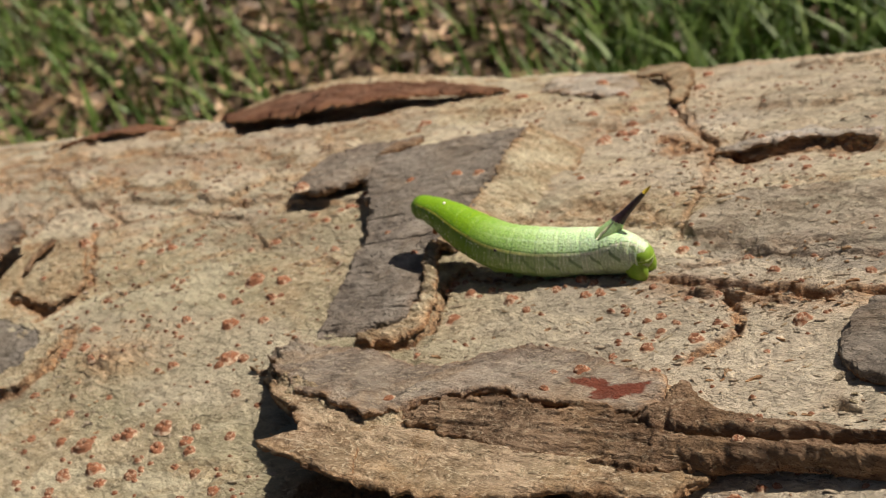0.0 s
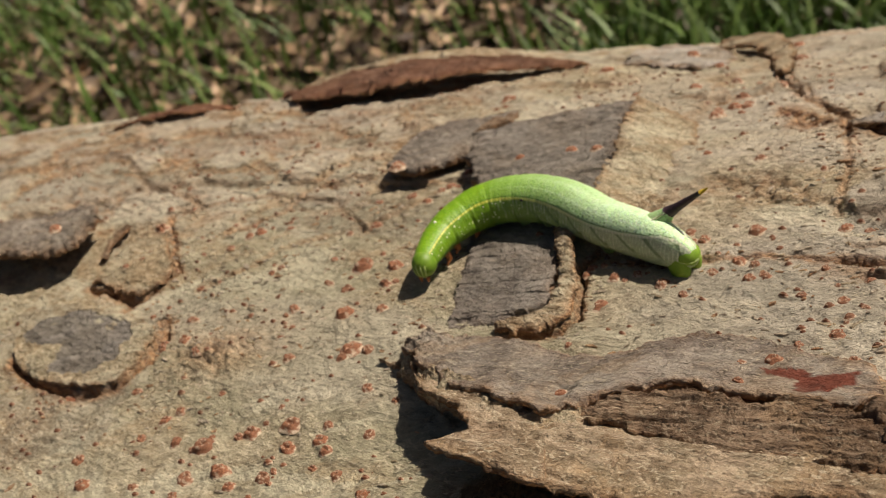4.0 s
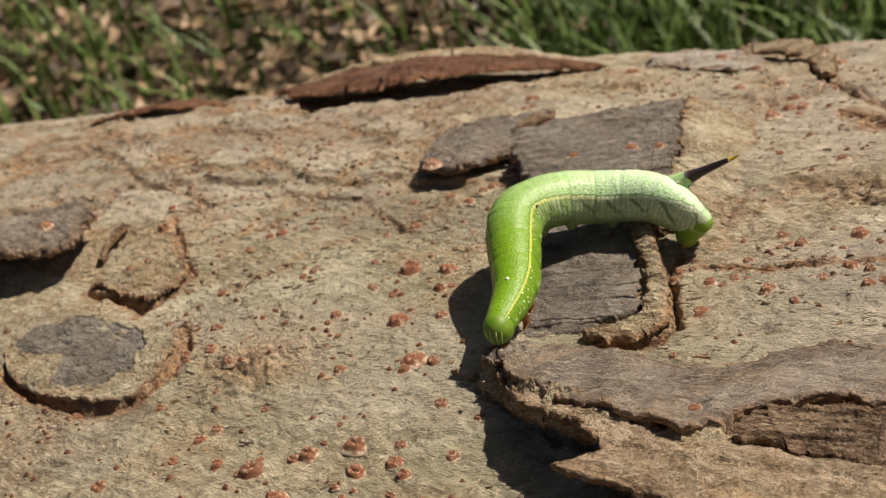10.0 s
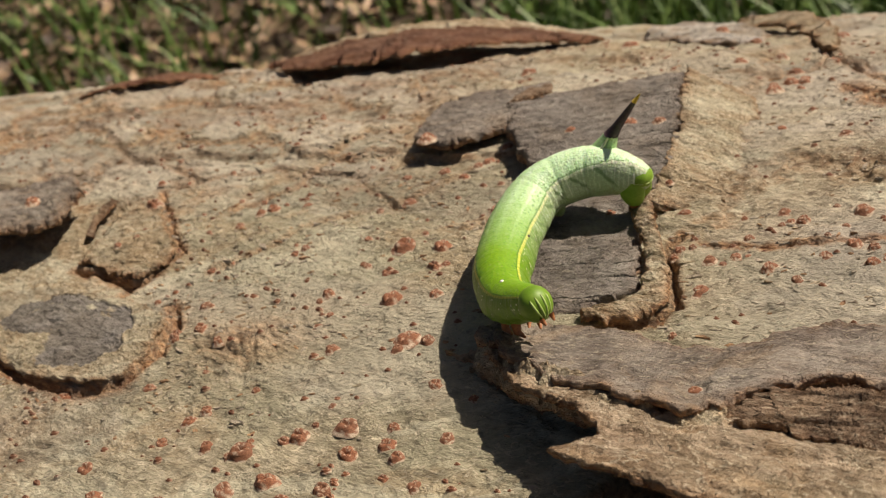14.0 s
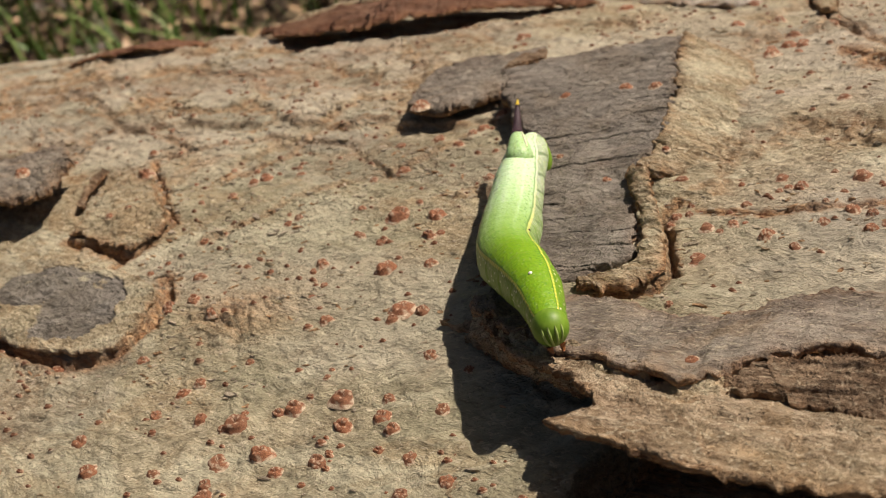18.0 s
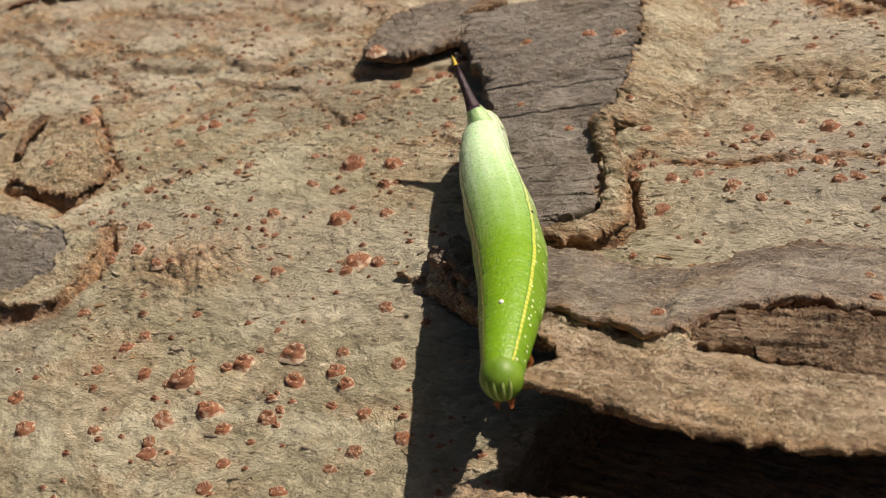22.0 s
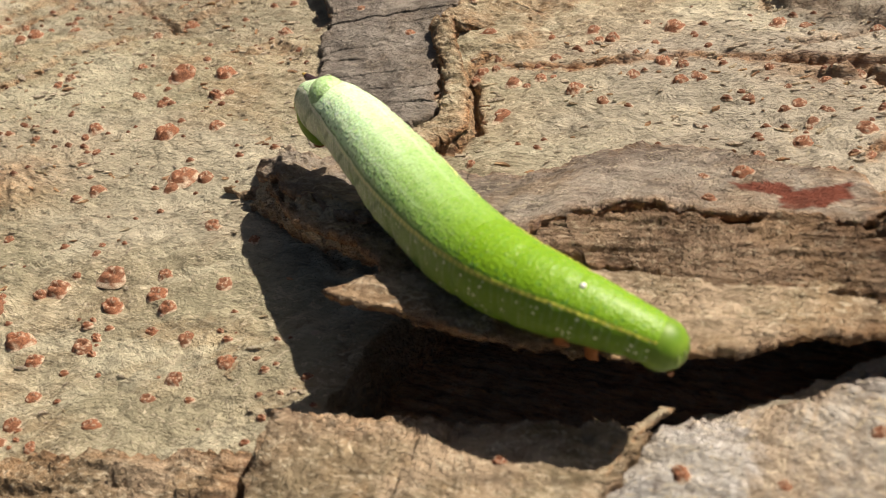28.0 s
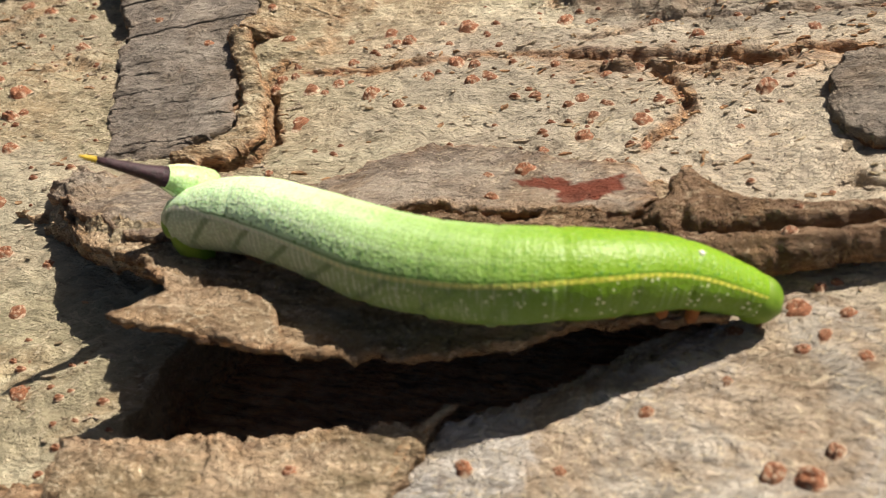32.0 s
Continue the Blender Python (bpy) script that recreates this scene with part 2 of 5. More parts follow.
def skin():
    """Caterpillar skin: fresh green at the front, bloom-white green behind, a pale line along each flank and pale dots."""
    m, n, l, b = mat("caterpillar_skin", 0.5)
    tc = n.new("ShaderNodeTexCoord")
    back = attribute(n, "along")
    high = attribute(n, "dorsal")
    info = n.new("ShaderNodeObjectInfo")
    shift = n.new("ShaderNodeVectorMath")
    shift.operation = "ADD"
    l.new(tc.outputs["Object"], shift.inputs[0])
    l.new(info.outputs["Random"], shift.inputs[1])
    spots = node(n, "ShaderNodeTexVoronoi", Scale=2300, Randomness=0.75)
    l.new(shift.outputs[0], spots.inputs["Vector"])
    mottle = grain(n, l, shift.outputs[0], 900, 3, 0.6)
    front = ramp(n, l, maths(n, l, "ADD", back, maths(n, l, "MULTIPLY", maths(n, l, "SUBTRACT", mottle, 0.5), 0.12)), (0.30, (0, 0, 0)), (0.52, (0.3, 0.3, 0.3)), (0.8, (1, 1, 1)))
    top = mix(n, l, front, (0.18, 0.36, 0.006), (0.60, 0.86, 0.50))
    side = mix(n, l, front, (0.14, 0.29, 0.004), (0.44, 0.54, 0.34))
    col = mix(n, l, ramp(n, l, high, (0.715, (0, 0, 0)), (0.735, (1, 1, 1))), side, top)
    # paler streaks along the back
    streaks = ramp(n, l, maths(n, l, "SINE", maths(n, l, "MULTIPLY", high, 70.0)), (0.2, (0, 0, 0)), (0.9, (1, 1, 1)))
    streaks = maths(n, l, "MULTIPLY", streaks, ramp(n, l, high, (0.84, (0, 0, 0)), (0.9, (0.5, 0.5, 0.5))))
    col = mix(n, l, maths(n, l, "MULTIPLY", streaks, front), col, (0.72, 0.92, 0.62))
    # dark green specks, thickest just above the pale line
    pores = node(n, "ShaderNodeTexVoronoi", Scale=2200, Randomness=0.85)
    l.new(shift.outputs[0], pores.inputs["Vector"])
    pit = ramp(n, l, pores.outputs["Distance"], (0.2, (1, 1, 1)), (0.36, (0, 0, 0)))
    pit = maths(n, l, "MULTIPLY", pit, ramp(n, l, high, (0.735, (0, 0, 0)), (0.755, (1, 1, 1)), (0.82, (0.85, 0.85, 0.85)), (0.92, (0.4, 0.4, 0.4))))
    col = mix(n, l, maths(n, l, "MULTIPLY", pit, 0.8), col, (0.07, 0.24, 0.03))
    # pale dots on the green front, white grains behind
    dot = ramp(n, l, spots.outputs["Distance"], (0.2, (1, 1, 1)), (0.3, (0, 0, 0)))
    dot = maths(n, l, "MULTIPLY", dot, ramp(n, l, high, (0.3, (0, 0, 0)), (0.36, (1, 1, 1)), (0.69, (1, 1, 1)), (0.73, (0.12, 0.12, 0.12))))
    some = n.new("ShaderNodeSeparateColor")
    l.new(spots.outputs["Color"], some.inputs[0])
    dot = maths(n, l, "MULTIPLY", maths(n, l, "MULTIPLY", dot, ramp(n, l, back, (0.35, (1, 1, 1)), (0.6, (0.3, 0.3, 0.3)))), ramp(n, l, some.outputs[0], (0.5, (0.04, 0.04, 0.04)), (0.54, (1, 1, 1))))
    col = mix(n, l, maths(n, l, "MULTIPLY", dot, 0.95), col, (0.74, 0.82, 0.50))
    fleck = node(n, "ShaderNodeTexVoronoi", Scale=4200, Randomness=0.7)
    l.new(shift.outputs[0], fleck.inputs["Vector"])
    bloom = ramp(n, l, fleck.outputs["Distance"], (0.28, (1, 1, 1)), (0.5, (0, 0, 0)))
    col = mix(n, l, maths(n, l, "MULTIPLY", maths(n, l, "MULTIPLY", bloom, front), 0.45), col, (0.70, 0.88, 0.62))
    # fine rings across the body, white ticks and dark slanting marks on the hind flanks
    rings = maths(n, l, "SINE", maths(n, l, "MULTIPLY", back, 553.0))
    flank = ramp(n, l, high, (0.3, (0, 0, 0)), (0.42, (1, 1, 1)), (0.69, (1, 1, 1)), (0.73, (0, 0, 0)))
    tick = maths(n, l, "MULTIPLY", ramp(n, l, rings, (0.45, (0, 0, 0)), (0.9, (1, 1, 1))), ramp(n, l, mottle, (0.45, (0, 0, 0)), (0.58, (1, 1, 1))))
    tick = maths(n, l, "MULTIPLY", maths(n, l, "MULTIPLY", tick, flank), ramp(n, l, back, (0.3, (0.1, 0.1, 0.1)), (0.6, (0.75, 0.75, 0.75))))
    col = mix(n, l, tick, col, (0.74, 0.80, 0.62))
    slant = ramp(n, l, maths(n, l, "SINE", maths(n, l, "ADD", maths(n, l, "MULTIPLY", back, 69.1), maths(n, l, "MULTIPLY", high, 12.0))), (0.80, (0, 0, 0)), (0.99, (1, 1, 1)))
    slant = maths(n, l, "MULTIPLY", maths(n, l, "MULTIPLY", slant, flank), ramp(n, l, back, (0.35, (0, 0, 0)), (0.6, (0.7, 0.7, 0.7))))
    col = mix(n, l, slant, col, (0.10, 0.19, 0.06))
    # shade beneath the body, painted into the belly's colour
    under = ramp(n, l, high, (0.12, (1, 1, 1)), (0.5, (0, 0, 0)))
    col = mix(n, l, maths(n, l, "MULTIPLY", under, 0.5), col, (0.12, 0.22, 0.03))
    seams = ramp(n, l, maths(n, l, "SINE", maths(n, l, "MULTIPLY", back, 69.1)), (0.95, (0, 0, 0)), (1.0, (1, 1, 1)))
    col = mix(n, l, maths(n, l, "MULTIPLY", seams, maths(n, l, "SUBTRACT", 0.12, maths(n, l, "MULTIPLY", front, 0.06))), col, (0.10, 0.26, 0.02))
    # the pale line along the flank, a dark green edge above it
    edge = ramp(n, l, high, (0.735, (0, 0, 0)), (0.75, (1, 1, 1)), (0.775, (0, 0, 0)))
    col = mix(n, l, maths(n, l, "MULTIPLY", edge, 0.72), col, (0.07, 0.19, 0.012))
    line = ramp(n, l, high, (0.685, (0, 0, 0)), (0.70, (1, 1, 1)), (0.732, (1, 1, 1)), (0.742, (0, 0, 0)))
    yellow = mix(n, l, front, (0.66, 0.66, 0.10), (0.78, 0.83, 0.62))
    col = mix(n, l, maths(n, l, "MULTIPLY", line, ramp(n, l, rings, (0.0, (0.55, 0.55, 0.55)), (0.7, (1, 1, 1)))), col, yellow)
    l.new(col, b.inputs["Base Color"])
    bumps(n, l, b, (mottle, 0.5, 0.00025), (rings, 0.12, 0.00004), (fleck.outputs["Distance"], 0.35, 0.0001))
    b.inputs["Subsurface Weight"].default_value = 0.3
    b.inputs["Subsurface Radius"].default_value = (0.0012, 0.0018, 0.0005)
    b.inputs["Coat Weight"].default_value = 0.08
    b.inputs["Coat Roughness"].default_value = 0.35
    return m


SKIN = skin()
HEAD = plain("caterpillar_head", (0.10, 0.22, 0.006), (0.20, 0.34, 0.03), 900, 0.5, 0.2, 0.0001, translucent=0.2)
HEAD_STRIPE = plain("pale_head_stripe", (0.30, 0.45, 0.10), (0.42, 0.55, 0.18), 900, 0.45)
CLASPER = plain("clasper_skin", (0.15, 0.30, 0.012), (0.27, 0.42, 0.05), 700, 0.6, 0.4, 0.0001, translucent=0.25)
CLAW = plain("brown_claw", (0.20, 0.06, 0.015), (0.42, 0.16, 0.05), 2500, 0.45)
HORN_BASE = plain("horn_base_skin", (0.26, 0.42, 0.10), (0.48, 0.55, 0.28), 900, 0.45, translucent=0.2)
CREAM = plain("cream_stripe", (0.62, 0.68, 0.42), (0.80, 0.82, 0.62), 1500, 0.5, translucent=0.2)
BEAD = plain("white_bead", (0.78, 0.80, 0.70), (0.88, 0.88, 0.80), 900, 0.25)
HORN_DARK = plain("purple_horn", (0.018, 0.010, 0.014), (0.065, 0.028, 0.04), 3000, 0.5, 0.6, 0.0002)
HORN_TIP = plain("yellow_horn_tip", (0.45, 0.30, 0.02), (0.70, 0.52, 0.05), 3000, 0.5)
EARTH = plain("litter_earth", (0.07, 0.052, 0.03), (0.20, 0.145, 0.085), 26, 0.95, 0.8, 0.02)


def foliage(name, a, b_, c):
    m, n, l, b = mat(name, 0.55)
    geo = n.new("ShaderNodeNewGeometry")
    l.new(ramp(n, l, geo.outputs["Random Per Island"], (0.1, a), (0.55, b_), (0.95, c)), b.inputs["Base Color"])
    b.inputs["Subsurface Weight"].default_value = 0.15
    b.inputs["Subsurface Radius"].default_value = (0.004, 0.006, 0.002)
    return m


GRASS = foliage("grass_blades", (0.045, 0.095, 0.012), (0.09, 0.175, 0.025), (0.17, 0.24, 0.06))
LITTER = foliage("dry_leaves", (0.06, 0.04, 0.024), (0.15, 0.10, 0.058), (0.44, 0.30, 0.18))

# ---- the trunk's surface: x along it, s round it, h out from it, in millimetres ----
MM = 0.001
TRUNK = 301.2
TABLE = np.random.RandomState(5).rand(256, 256)


def value(x, y, seed=0):
    """Smooth noise, 0 to 1, with cells one unit wide."""
    x, y = np.asarray(x, float) + 17.3 * seed, np.asarray(y, float) + 31.7 * seed
    i, j = np.floor(x).astype(int), np.floor(y).astype(int)
    u, v = x - i, y - j
    u, v = u * u * (3 - 2 * u), v * v * (3 - 2 * v)
    a, b, c, d = (TABLE[(i + p) % 256, (j + q) % 256] for p, q in ((0, 0), (1, 0), (0, 1), (1, 1)))
    return (a * (1 - u) + b * u) * (1 - v) + (c * (1 - u) + d * u) * v


def cloud(x, y, seed=0, rounds=4, fall=0.55):
    """Several scales of value(), about -1 to 1."""
    out, size, total = 0, 1.0, 0
    for k in range(rounds):
        out, total = out + size * (2 * value(x * 2**k, y * 2**k, seed + k) - 1), total + size
        size *= fall
    return out / total


def bow(x, s):
    """How the trunk departs from a true cylinder."""
    x, s = np.clip(x, -100, 70) / 50, np.clip(s, -40, 100) / 50
    return (-0.57 + 0.457 * x - 1.759 * s + 1.351 * x * x - 2.113 * x * s + 1.885 * s * s
            + 0.334 * x**3 + 0.063 * x * x * s + 0.476 * x * s * s - 0.53 * s**3)


def onto(x, s, h):
    """The place in metres of a point of the surface."""
    r, turn = TRUNK + bow(x, s) + h, np.asarray(s) / TRUNK
    return np.stack([np.asarray(x) + 0 * r, r * np.sin(turn), r * np.cos(turn) - TRUNK], -1) * MM


def frame_at(x, s, h=0.0, spin=0.0, scale=(1, 1, 1)):
    """A pose on the surface: its x along the trunk, its z outwards."""
    p, q, r = (Vector(onto(a, b, h)) for a, b in ((x, s), (x + 0.5, s), (x, s + 0.5)))
    ex = (q - p).normalized()
    ez = ex.cross(r - p).normalized()
    m = Matrix((ex, ez.cross(ex), ez)).transposed().to_4x4()
    return Matrix.Translation(p) @ m @ pose(0, 0, 0, 0, 0, spin) @ Matrix.Diagonal((*scale, 1))


def off_line(x, s, line):
    """The distance from points to a line of (x, s)."""
    best = np.full(np.shape(x), 1e9)
    for (ax, ay), (bx, by) in zip(line, line[1:]):
        k = np.clip(((x - ax) * (bx - ax) + (s - ay) * (by - ay)) / ((bx - ax) ** 2 + (by - ay) ** 2), 0, 1)
        best = np.minimum(best, np.hypot(x - ax - k * (bx - ax), s - ay - k * (by - ay)))
    return best


def inside(x, s, line):
    """Which points lie in a closed outline."""
    found = np.zeros(np.shape(x), bool)
    for (ax, ay), (bx, by) in zip(line, line[1:] + line[:1]):
        cross = (ay > s) != (by > s)
        found ^= cross & (x < (bx - ax) * (s - ay) / ((by - ay) or 1e-9) + ax)
    return found


# cracks: (line, half width, depth, rust)
CRACKS = [
    ([(-72, 15.2), (-67.4, 14.1), (-61.3, 12.1), (-59.5, 14.9), (-58.4, 18.5)], 0.5, 1.5, 0.9),
    ([(-58.4, 18.5), (-63.2, 24), (-68, 29.5), (-72, 34)], 0.35, 0.7, 1.0),
    ([(-61.3, 12.1), (-62.0, 10.2)], 0.4, 1.0, 1.0),
    ([(-74.8, 21.2), (-75.8, 25.1), (-75.7, 29.7)], 0.8, 1.6, 0.3),
    ([(-74, 0), (-65.7, -3.9), (-58, -4.9), (-53.1, -3.2), (-51, 0.7), (-51.5, 5.6), (-53.3, 8.6)], 0.6, 1.1, 1.0),
    ([(0.6, 23), (-0.2, 20.7), (1.3, 14.7), (2.4, 10.1), (1.0, 7.9), (-1.3, 6.7), (-4.4, 6.6)], 0.38, 1.4, 0.9),
    ([(5, 105), (15.6, 77), (22.5, 60.6), (25.5, 49), (26.5, 38.4), (26.2, 29.6)], 0.3, 0.5, 0.6),
    ([(27.4, 19.6), (33.8, 18), (42, 15.8), (52, 13.4)], 0.55, 1.1, 1.0),
    ([(33, 17.6), (36.2, 13), (36.4, 9), (33, 4.8)], 0.4, 0.8, 1.0),
    ([(3, 21), (10, 20), (19.5, 20.8), (27, 19.5)], 0.35, 0.45, 1.0),
    ([(-26, 62), (-21, 58), (-12, 62), (-4, 68)], 0.4, 0.6, 0.3),
    ([(-112, 58), (-98, 54), (-84, 44), (-76, 42), (-66, 36)], 0.5, 0.6, 0.5),
    ([(-66, 36), (-56, 40), (-44, 38), (-34, 30)], 0.4, 0.5, 0.5),
    ([(-52, 15), (-47, 20), (-44, 26), (-33, 32), (-28, 40)], 0.4, 0.5, 0.5),
    ([(47, -1.5), (48.5, -2.2)], 0.5, 1.2, 0.2),
    ([(9, 94), (12.1, 81.3), (10.8, 73), (6.3, 69.6), (-2.4, 70.5)], 0.45, 0.7, 0.5),
    ([(12.1, 81.3), (17.4, 69.6), (23.8, 59.9), (25.1, 52.9)], 0.5, 0.8, 0.9),
    ([(24.7, 55.8), (29.6, 51.8), (33.7, 53.3), (37.7, 55.1), (44, 52)], 0.9, 1.1, 1.0),
    ([(15.7, 64.5), (21.4, 57.5), (18.5, 58.5)], 1.0, 0.9, 1.0),
    ([(-57.4, 29.4), (-52.1, 33.9), (-49.7, 41.2), (-44, 44.6), (-39.7, 43.6)], 0.5, 0.5, 0.7),
    ([(29, 22), (36, 24.4), (44, 22.6), (56, 20.4)], 0.4, 0.8, 0.5),
    ([(30, 17), (40, 14.5), (47, 15)], 0.5, 0.8, 0.8),
]
HOLLOW = [(-3, -19), (0, -13), (4, -6), (30, -6), (37, -13), (30, -15.8), (24, -18.4), (18, -20.4), (8, -21), (0, -20.9)]
OLD_GREY = [(27, 34), (31, 39), (38.5, 40), (60, 36), (60, 19), (45, 19), (34.5, 23), (27, 27)]


def relief(x, s):
    """The trunk's own ups and downs, and how rusty and how weathered it is."""
    h = 0.5 * cloud(x / 16, s / 9, 3, 3) + 0.36 * cloud(x / 3.0, s / 1.7, 7, 4, 0.65) + 0.24 * cloud(x / 0.95, s / 0.8, 11, 2)
    step = value(x / 22, s / 11, 21) + 0.12 * cloud(x / 3, s / 2, 22, 3)
    h = h + 0.5 * np.tanh((step - 0.52) * 34) * (s > 24)
    rust = np.clip(1 - np.abs(step - 0.52) * 16, 0, 1) * 0.5 * (s > 24)
    wob_x, wob_s = x + 1.0 * cloud(x / 3.5, s / 3.5, 31, 5, 0.75), s + 1.0 * cloud(x / 3.5, s / 3.5, 41, 5, 0.75)
    for line, half, deep, red in CRACKS:
        d = off_line(wob_x, wob_s, line) / half
        h = h - deep * np.exp(-d**4) + 0.3 * np.exp(-((d - 1.9) ** 2)) * cloud(x / 3, s / 3, 45, 2)
        rust = np.maximum(rust, red * np.exp(-(((d - 0.7) / 1.4) ** 2)))
    knot = np.hypot((x + 40.8) / 7, (s - 2.7) / 4.5)
    h = h + 1.2 * np.exp(-knot**2) * (1 + 1.1 * cloud(x / 1.6, s / 1.2, 51, 4, 0.7))
    rust = np.maximum(rust, 0.6 * np.exp(-knot**2))
    hollow = inside(wob_x, wob_s, HOLLOW)
    h = h - 6.0 * hollow
    rust = np.maximum(rust, 0.75 * hollow)
    rust = np.maximum(rust, 0.6 * np.exp(-(off_line(x, s, [(27, 18.4), (52, 12.5)]) / 2.2) ** 2))
    old = np.where(inside(wob_x, wob_s, OLD_GREY), 0.55, 0.0)
    old = np.maximum(old, 0.25 * (cloud(x / 30, s / 14, 61, 3) > 0.22))
    pale = np.clip((x - 2) / 14, 0, 1) * np.clip((34 - s) / 12, 0, 1) + 0.6 * np.clip((cloud(x / 26, s / 12, 63, 3) - 0.1) * 4, 0, 1)
    pale = pale + 0.55 * np.clip((x - 4) / 10, 0, 1) * np.clip((s - 38) / 10, 0, 1)
    patch = 0.6 + 0.8 * cloud(x / 18, s / 10, 71, 3)
    moss = 0.9 * np.clip((4 - x) / 10, 0, 1) * np.clip((x + 62) / 14, 0, 1) * np.clip((46 - s) / 14, 0, 1) + 0.6 * np.clip((x + 6) / 8, 0, 1) * np.clip((40 - x) / 8, 0, 1) * np.clip((24 - s) / 8, 0, 1)
    flaky = np.clip((s - 26) / 14, 0, 1) * np.clip((-24 - x) / 26, 0, 1)
    layer = value(x / 9, s / 5.0, 73) + 0.35 * cloud(x / 4, s / 2.2, 74, 4, 0.7)
    h = h + 0.4 * flaky * np.tanh((layer - 0.5) * 14)
    rust = np.maximum(rust, flaky * 0.8 * np.clip(1 - np.abs(layer - 0.42) * 7, 0, 1))
    old = np.maximum(old, 0.35 * flaky * (layer < 0.34))
    pale = np.maximum(pale, 0.8 * flaky * np.clip((layer - 0.5) * 6, 0, 1))
    h = h + 1.6 * np.clip((s - 84) / 20, 0, 1) * np.clip(cloud(x / 11, s / 14, 75, 4, 0.7) - 0.05, 0, 1)
    h = h - 0.01 * np.clip(s - 70, 0, 60) ** 2 * np.clip((-80 - x) / 25, 0, 1)
    return h, rust, old, np.clip(pale, 0, 1), np.clip(moss * patch, 0, 1), flaky


def mesh_of(name, verts, faces, material, smooth=True, **fields):
    me = bpy.data.meshes.new(name)
    me.from_pydata(np.asarray(verts).tolist(), [], faces if isinstance(faces, list) else faces.tolist())
    me.materials.append(material)
    for key, values in fields.items():
        me.attributes.new(key, "FLOAT", "POINT").data.foreach_set("value", np.asarray(values, np.float32).ravel())
    me.polygons.foreach_set("use_smooth", [smooth] * len(me.polygons))
    me.update()
    return me


def quads(nu, nv, close=False):
    """Faces of a grid of nu rows of nv points; close: the last column joins the first."""
    i, j = np.meshgrid(np.arange(nu - 1), np.arange(nv if close else nv - 1), indexing="ij")
    k = (j + 1) % nv
    return np.stack([i * nv + j, i * nv + k, (i + 1) * nv + k, (i + 1) * nv + j], -1).reshape(-1, 4)


def part(name, me, parent, label=""):
    ob = new(name, me)
    ob.parent = parent
    return tagged(ob, label) if label else ob


def fallen_log():
    xs = np.concatenate([np.linspace(-1600, -200, 30), np.linspace(-190, -128, 22), np.arange(-126, -82, 0.6), np.arange(-82, 62, 0.3), np.linspace(64, 120, 20), np.linspace(140, 1500, 30)])
    half = math.pi * TRUNK
    ss = np.concatenate([np.linspace(-half, -70, 46)[1:], np.linspace(-64, -37, 12), np.arange(-36, 66, 0.3), np.arange(66, 128, 0.55), np.linspace(130, 160, 12), np.linspace(175, half, 40)])
    x, s = np.meshgrid(xs, ss, indexing="ij")
    h, rust, old, pale, moss, flaky = relief(x, s)
    verts = onto(x, s, h).reshape(-1, 3)
    faces = quads(len(xs), len(ss), True)[:, ::-1].tolist()
    n = len(ss)
    faces += [list(range(n)), list(range(len(verts) - 1, len(verts) - 1 - n, -1))]
    me = mesh_of("fallen_log", verts, faces, BARK, rust=rust, old=old, pale=pale, moss=moss, flaky=flaky)
    return (xs, ss, h), tagged(new("fallen_log", me), "thick fallen log with smooth tan flaking bark lying in grass", "log")


LEVEL, LOG = fallen_log()


TREES = []


def along(points, n, jitter, seed):
    """A line of (x, s, h) as n even, slightly ragged points."""
    p = np.array(points, float)
    at = np.concatenate([[0], np.cumsum(np.linalg.norm(np.diff(p, axis=0), axis=1))])
    t = np.linspace(0, at[-1], n)
    fine = np.stack([np.interp(t, at, p[:, k]) for k in range(3)], 1)
    for _ in range(max(1, n // 40)):
        fine[1:-1] = (fine[:-2] + 2 * fine[1:-1] + fine[2:]) / 4
    fine[:, 0] += jitter * cloud(t / 1.6, 0 * t + seed, seed, 4, 0.7)
    fine[:, 1] += jitter * cloud(t / 1.6, 0 * t + seed + 9, seed + 5, 4, 0.7)
    return fine


